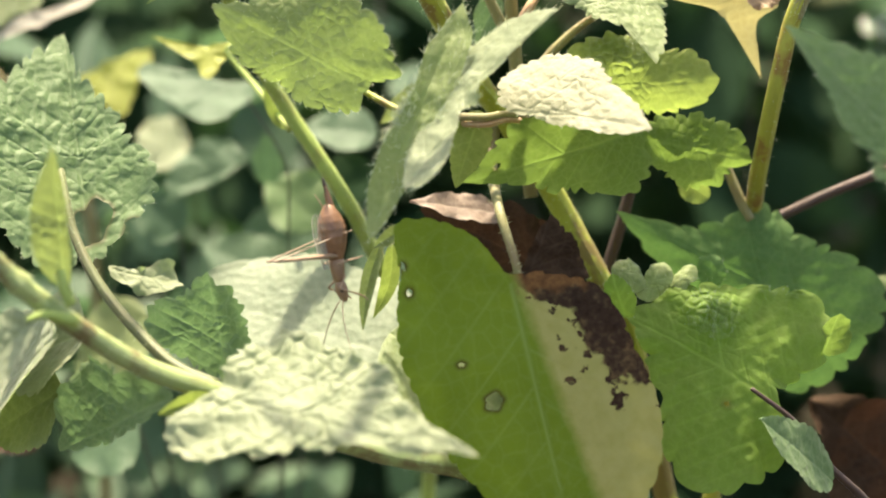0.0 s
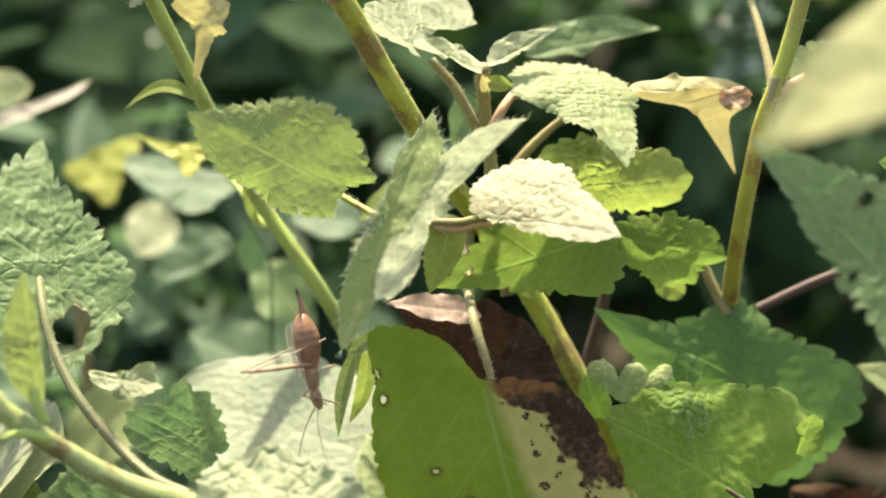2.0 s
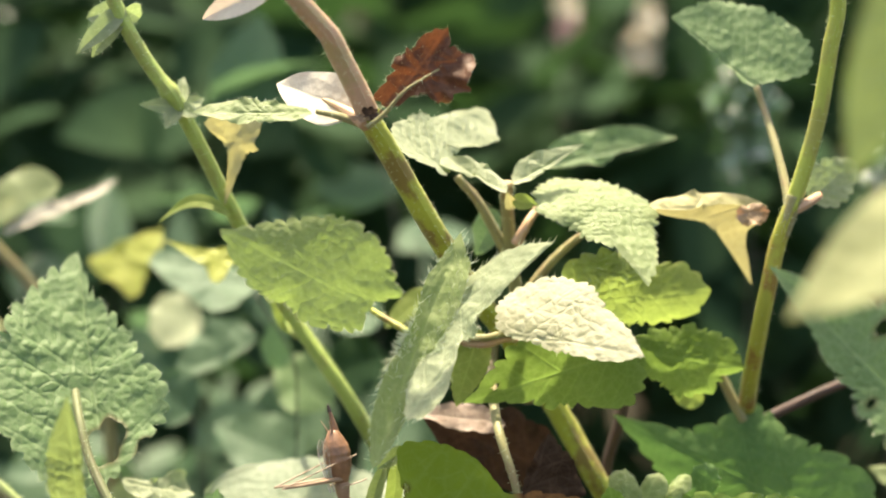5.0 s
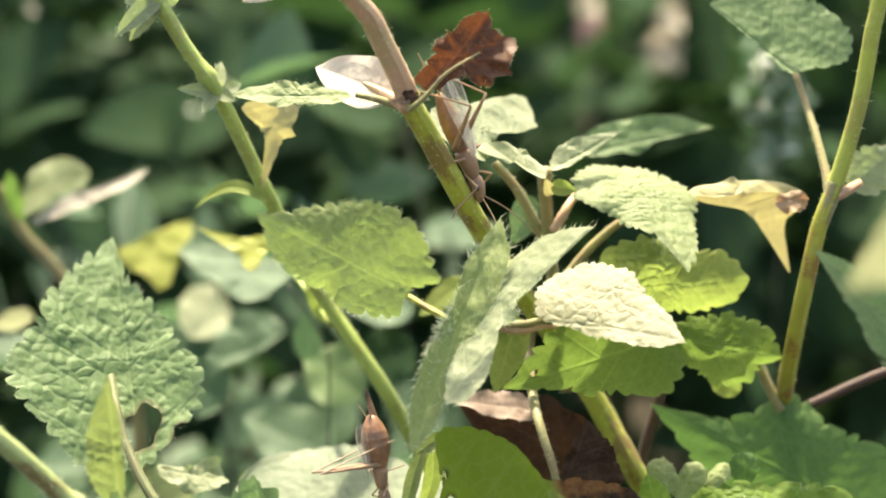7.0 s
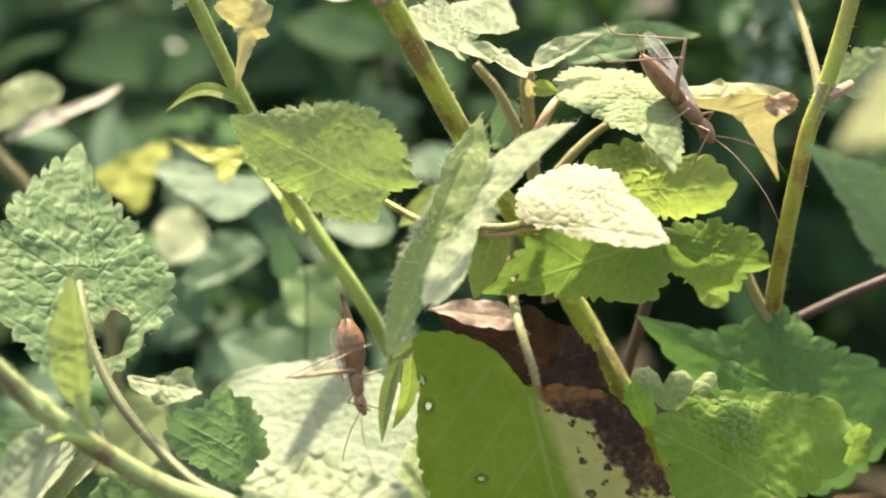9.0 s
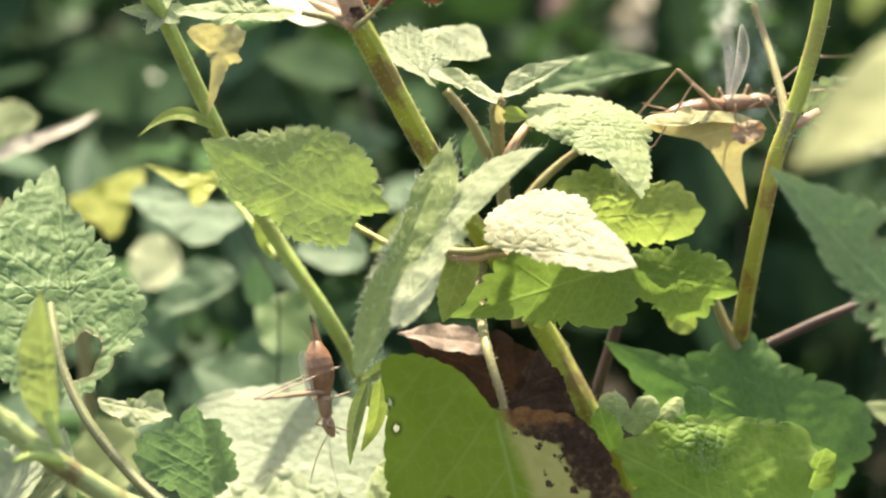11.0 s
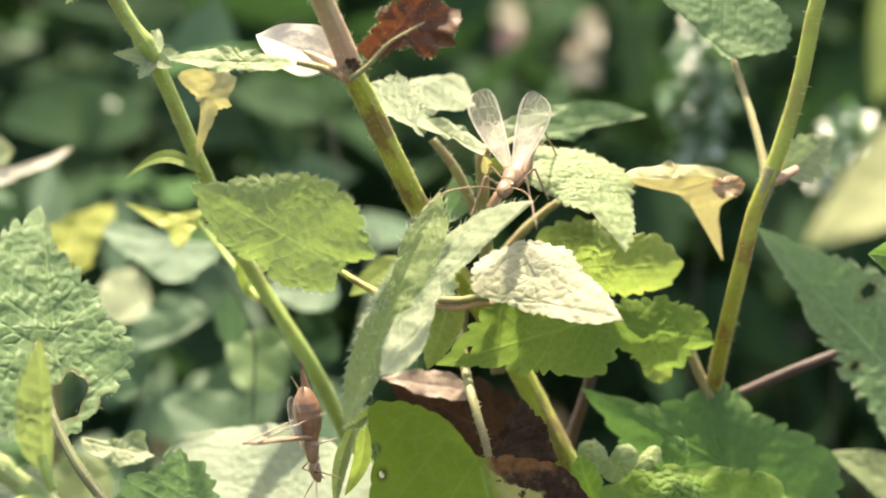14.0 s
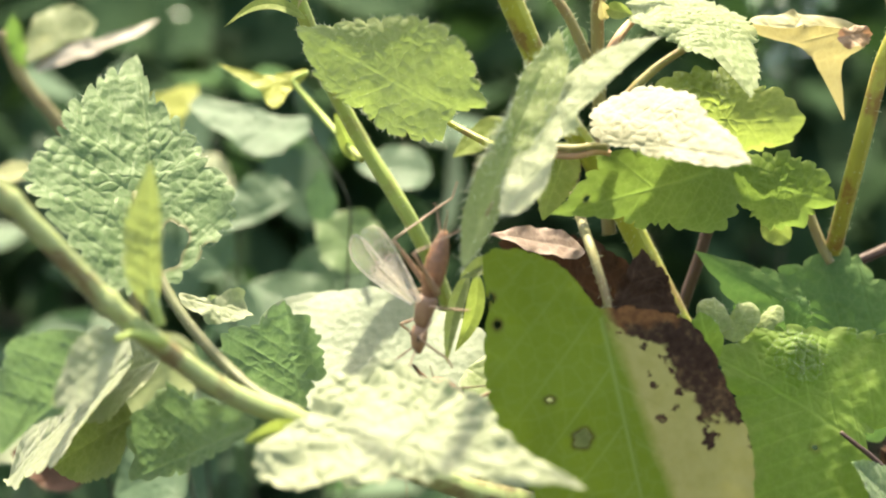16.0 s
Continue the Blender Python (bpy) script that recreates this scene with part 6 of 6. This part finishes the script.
def cricket(label, k, female):
    """Body along +y (head), back along +z, k times a 22 mm insect; the middle of the body lies at the origin."""
    root = new("tree_cricket")
    root.empty_display_size = 0.01
    tagged(root, label, "cricket")
    fat = 1.75 if female else 1.0
    n = 22
    rows = []
    for i in range(n + 1):
        f = i / n
        r = 0.0018 * fat * (math.sin(math.pi * (0.06 + 0.80 * f ** (0.85 if female else 1.0))) ** (1.0 if female else 0.75)) * (1 + 0.08 * abs(math.sin(math.pi * 8 * f)))
        rows.append(((-0.0100 + 0.0120 * f if female else -0.0085 + 0.0105 * f) * k, max(r, 0.0002) * k, 0))
    bit("abdomen", revolve(rows), CHITIN, root, "ringed brown abdomen")
    rows = [(y * k, r * k, z * k) for y, r, z in ((0.0016, 0.0016, 0), (0.0022, 0.0018, 0), (0.0040, 0.0016, 0.0001), (0.0058, 0.0013, 0.0001), (0.0064, 0.0009, 0))]
    bit("thorax", revolve(rows), CHITIN_TAN, root)
    rows = [(y * k, r * k, z * k) for y, r, z in ((0.0061, 0.0008, 0), (0.0068, 0.0013, 0), (0.0082, 0.0014, -0.0001), (0.0096, 0.0011, -0.0003), (0.0106, 0.0005, -0.0006))]
    head = bit("head", revolve(rows), CHITIN_TAN, root)
    for side in (-1, 1):
        rows = [((0.0080 + 0.0006 * c) * k, 0.0005 * k * math.sqrt(max(0.02, 1 - c * c)), 0.0004 * k) for c in (-1, -0.6, 0, 0.6, 1)]
        v, f = revolve(rows, 8, 1.0)
        bit("eye", ([(x + side * 0.0012 * k, y, z) for x, y, z in v], f), CHITIN_DARK, head, "dark eye")
        a = [(side * 0.0005, 0.0100, 0.0002), (side * 0.003, 0.014, 0.002), (side * 0.007, 0.021, 0.003), (side * 0.010, 0.030, 0.001)]
        limb("antenna", [tuple(k * c for c in p) for p in a], 0.00013 * k, 0.00005 * k, LEG, head, "long thread-like antenna")
        # fore and middle legs
        for y0, spread, ahead in ((0.0052, 0.0026, 0.0045), (0.0028, 0.0030, -0.0010)) if female else ((0.0052, 0.0040, 0.0045), (0.0028, 0.0045, -0.0010)):
            p = [(side * 0.0012, y0, -0.0008), (side * (0.0012 + 0.55 * spread), y0 + 0.5 * ahead, 0.0016), (side * (0.0008 + spread), y0 + ahead, -0.0030), (side * (0.0012 + spread), y0 + ahead * 1.25, -0.0040)]
            p = [tuple(k * c for c in q) for q in p]
            limb("leg", p, 0.00024 * k, 0.00011 * k, LEG, root, sharp=True)
        # hind leg: thick thigh, thin shin
        hip, knee, heel, toe = (side * 0.0013, 0.0008, -0.0006), (side * 0.0034, -0.0054, 0.0062), (side * 0.0052, -0.0125, -0.0030), (side * 0.0056, -0.0150, -0.0034)
        if female:
            knee, heel, toe = (side * 0.0020, -0.0004, 0.0148), (side * 0.0026, -0.0032, 0.0010), (side * 0.0034, -0.0040, -0.0030)
        hind = limb("hind_leg", [tuple(k * c for c in p) for p in (hip, tuple((a + b) / 2 for a, b in zip(hip, knee)), knee)], 0.00062 * k, 0.00022 * k, LEG, root)
        limb("shin", [tuple(k * c for c in p) for p in (knee, tuple((a + b) / 2 for a, b in zip(knee, heel)), heel, toe)], 0.00018 * k, 0.00010 * k, LEG, hind, sharp=True)
        c = [(side * 0.0006, -0.0083, 0.0004), (side * 0.0014, -0.0105, 0.0010), (side * 0.0020, -0.0122, 0.0016)]
        limb("tail_feeler", [tuple(k * v for v in p) for p in c], 0.00018 * k, 0.00006 * k, LEG, root)
    if female:
        limb("egg_spike", [tuple(k * v for v in p) for p in ((0, -0.0075, -0.0006), (0, -0.0110, -0.0004), (0, -0.0140, 0.0000))], 0.0010 * k, 0.00034 * k, CHITIN, root)
        limb("spike_tip", [tuple(k * v for v in p) for p in ((0, -0.0138, 0.0000), (0, -0.0147, 0.0001), (0, -0.0154, 0.0002))], 0.00050 * k, 0.00022 * k, CHITIN_DARK, root, "black tip of the egg spike")
    wings = []
    for side in (-1, 1):
        w = new("wing", wing_mesh((0.0138 if not female else 0.0118) * k, (0.0054 if not female else 0.0030) * k, side))
        w.parent = root
        tagged(w, "clear netted wing")
        wings.append(w)
    return root, wings


singer, singer_wings = cricket("slender pale brown tree cricket walking over the leaves, wings lifted", 1.08, False)
sitter, sitter_wings = cricket("reddish brown female tree cricket clinging head down", 0.80, True)


def stance(rear, front, back):
    """The pose of a cricket whose body runs from rear to front, with its back towards the given way."""
    r, f = Vector(rear), Vector(front)
    y = (f - r).normalized()
    z = (Vector(back) - y * y.dot(Vector(back))).normalized()
    m = Matrix((y.cross(z), y, z)).transposed().to_4x4()
    m.translation = r + (f - r) * 0.5
    return m


SIT = [
    (0.0, (-0.0197, -0.0240, 0.4379), (-0.0170, -0.0270, 0.4215), (-0.85, -0.5, 0.0)),
    (14.95, (-0.0197, -0.0240, 0.4379), (-0.0170, -0.0270, 0.4215), (-0.85, -0.5, 0.0)),
    (15.1, (-0.0275, -0.0280, 0.4275), (-0.0147, -0.0300, 0.4155), (-0.3, -0.6, 0.7)),
    (15.2, (-0.0270, -0.0280, 0.4279), (-0.0130, -0.0300, 0.4169), (-0.2, -0.5, 0.8)),
    (15.3, (-0.0267, -0.0280, 0.4291), (-0.0137, -0.0300, 0.4145), (-0.1, -0.5, 0.8)),
    (15.4, (-0.0275, -0.0280, 0.4249), (-0.0094, -0.0280, 0.4095), (0, -0.5, 0.8)),
    (15.5, (-0.0242, -0.0280, 0.4178), (-0.0053, -0.0260, 0.4060), (0.1, -0.5, 0.8)),
    (15.6, (-0.0206, -0.0260, 0.4163), (-0.0063, -0.0220, 0.4039), (0.2, -0.6, 0.7)),
    (15.8, (-0.0171, -0.0260, 0.4152), (-0.0057, -0.0200, 0.4028), (0.2, -0.6, 0.7)),
    (16.0, (-0.0173, -0.0240, 0.4131), (-0.0058, -0.0180, 0.4008), (0.2, -0.6, 0.7)),
]
SING = [
    (0.0, (-0.0351, -0.0160, 0.5580), (-0.0295, -0.0150, 0.5412), (0.8, -0.4, 0.5)),
    (4.7, (-0.0351, -0.0160, 0.5580), (-0.0295, -0.0150, 0.5412), (0.8, -0.4, 0.5)),
    (6.8, (-0.0125, -0.0080, 0.5018), (-0.0058, -0.0080, 0.4840), (0.8, -0.4, 0.5)),
    (7.0, (-0.0083, -0.0060, 0.4900), (-0.0011, -0.0060, 0.4730), (0.8, -0.4, 0.5)),
    (7.3, (-0.0063, -0.0040, 0.4900), (0.0045, -0.0040, 0.4725), (0.6, -0.4, 0.7)),
    (7.5, (-0.0086, -0.0020, 0.4875), (0.0088, -0.0020, 0.4737), (0.4, -0.4, 0.8)),
    (7.7, (-0.0065, 0.0000, 0.4848), (0.0139, 0.0000, 0.4791), (0.1, -0.3, 1.0)),
    (8.0, (0.0068, 0.0010, 0.4775), (0.0307, 0.0010, 0.4760), (0.0, -0.3, 1.0)),
    (8.3, (0.0145, 0.0020, 0.4771), (0.0366, 0.0020, 0.4734), (0.1, -0.3, 1.0)),
    (8.5, (0.0228, 0.0020, 0.4782), (0.0404, 0.0000, 0.4677), (0.4, -0.4, 0.9)),
    (8.7, (0.0287, 0.0020, 0.4774), (0.0390, 0.0000, 0.4633), (0.7, -0.4, 0.7)),
    (9.3, (0.0333, 0.0040, 0.4761), (0.0483, 0.0100, 0.4660), (0.4, -0.4, 0.9)),
    (10.0, (0.0380, 0.0080, 0.4724), (0.0595, 0.0160, 0.4714), (0.0, -0.3, 1.0)),
    (10.8, (0.0411, 0.0120, 0.4706), (0.0623, 0.0180, 0.4732), (-0.1, -0.3, 1.0)),
    (11.3, (0.0393, 0.0120, 0.4697), (0.0595, 0.0160, 0.4717), (-0.1, -0.3, 1.0)),
    (11.5, (0.0399, 0.0120, 0.4709), (0.0604, 0.0160, 0.4735), (-0.1, -0.3, 1.0)),
    (11.7, (0.0361, 0.0100, 0.4722), (0.0585, 0.0100, 0.4723), (0.0, -0.3, 1.0)),
    (11.9, (0.0358, 0.0140, 0.4727), (0.0498, 0.0000, 0.4730), (0.0, -0.3, 1.0)),
    (12.1, (0.0374, 0.0160, 0.4751), (0.0415, -0.0030, 0.4738), (0.0, -0.3, 1.0)),
    (12.3, (0.0392, 0.0180, 0.4739), (0.0382, 0.0010, 0.4700), (0.25, -0.2, 1.0)),
    (12.5, (0.0386, 0.0180, 0.4739), (0.0336, 0.0010, 0.4702), (0.42, -0.2, 1.0)),
    (12.7, (0.0398, 0.0120, 0.4770), (0.0309, -0.0040, 0.4753), (0.4, -0.2, 1.0)),
    (12.9, (0.0323, 0.0140, 0.4759), (0.0232, -0.0050, 0.4753), (0.42, -0.2, 1.0)),
    (13.1, (0.0276, 0.0080, 0.4784), (0.0165, -0.0060, 0.4755), (0.3, -0.25, 1.0)),
    (13.3, (0.0273, 0.0070, 0.4767), (0.0137, -0.0070, 0.4743), (0.1, -0.35, 1.0)),
    (13.5, (0.0261, 0.0070, 0.4768), (0.0121, -0.0070, 0.4743), (0.0, -0.35, 1.0)),
    (13.7, (0.0281, 0.0030, 0.4785), (0.0141, -0.0050, 0.4724), (0.0, -0.3, 1.0)),
    (13.9, (0.0220, 0.0120, 0.4738), (0.0154, -0.0100, 0.4691), (-0.1, -0.25, 1.0)),
    (14.1, (0.0182, 0.0060, 0.4727), (0.0107, -0.0170, 0.4692), (-0.15, -0.25, 1.0)),
    (14.3, (0.0157, -0.0040, 0.4729), (0.0059, -0.0240, 0.4675), (-0.35, -0.35, 0.9)),
    (14.5, (0.0136, -0.0180, 0.4751), (0.0009, -0.0300, 0.4634), (-0.7, -0.4, 0.6)),
    (14.8, (0.0073, -0.0260, 0.4663), (-0.0072, -0.0320, 0.4521), (-0.7, -0.4, 0.6)),
    (15.0, (0.0002, -0.0280, 0.4600), (-0.0129, -0.0340, 0.4438), (-0.7, -0.7, 0.3)),
    (15.2, (-0.0008, -0.0300, 0.4592), (-0.0160, -0.0340, 0.4410), (-0.9, -0.45, 0.1)),
    (15.4, (-0.0079, -0.0300, 0.4529), (-0.0174, -0.0320, 0.4339), (-0.9, -0.45, 0.1)),
    (15.6, (-0.0111, -0.0300, 0.4441), (-0.0180, -0.0300, 0.4270), (-0.9, -0.45, 0.1)),
    (15.8, (-0.0116, -0.0290, 0.4416), (-0.0156, -0.0290, 0.4220), (-0.9, -0.45, 0.1)),
    (16.0, (-0.0151, -0.0280, 0.4390), (-0.0189, -0.0280, 0.4201), (-0.9, -0.45, 0.1)),
]
# seconds, lift of the wings, spread between them and their turn about their length, in degrees
LIFT = [(0.0, 3, 2, 0), (8.7, 3, 2, 0), (9.6, 20, 4, 0), (10.4, 85, 8, 0), (10.8, 92, 10, 0), (11.7, 92, 12, 0), (12.0, 92, 9, 0),
        (12.4, 92, 6, 0), (12.9, 88, 6, 0), (13.1, 70, 14, 0), (13.3, 9, 3, 0), (13.6, 9, 3, 0), (13.9, 88, 13, 0), (14.2, 95, 17, 0), (14.6, 95, 18, 0),
        (15.0, 62, 6, 30), (15.5, 32, 3, 46), (16.0, 34, 4, 50)]


def motions():
    walk(sitter, [(t, stance(a, b, up)) for t, a, b, up in SIT])
    walk(singer, [(t, stance(a, b, up)) for t, a, b, up in SING])
    for side, wing in zip((-1, 1), singer_wings):
        walk(wing, [(t, pose(side * 0.0004, 0.0030, 0.0019 + 0.0002 * side, -lift, side * spread * math.sin(radians(lift)), side * spread * math.cos(radians(lift)) + turned)) for t, lift, spread, turned in LIFT])
    for side, wing in zip((-1, 1), sitter_wings):
        walk(wing, [(t, pose(side * 0.0002, 0.0027, 0.0020 + 0.0002 * side, -1, -6 * side, 0)) for t in (0.0, 16.0)])


motions()
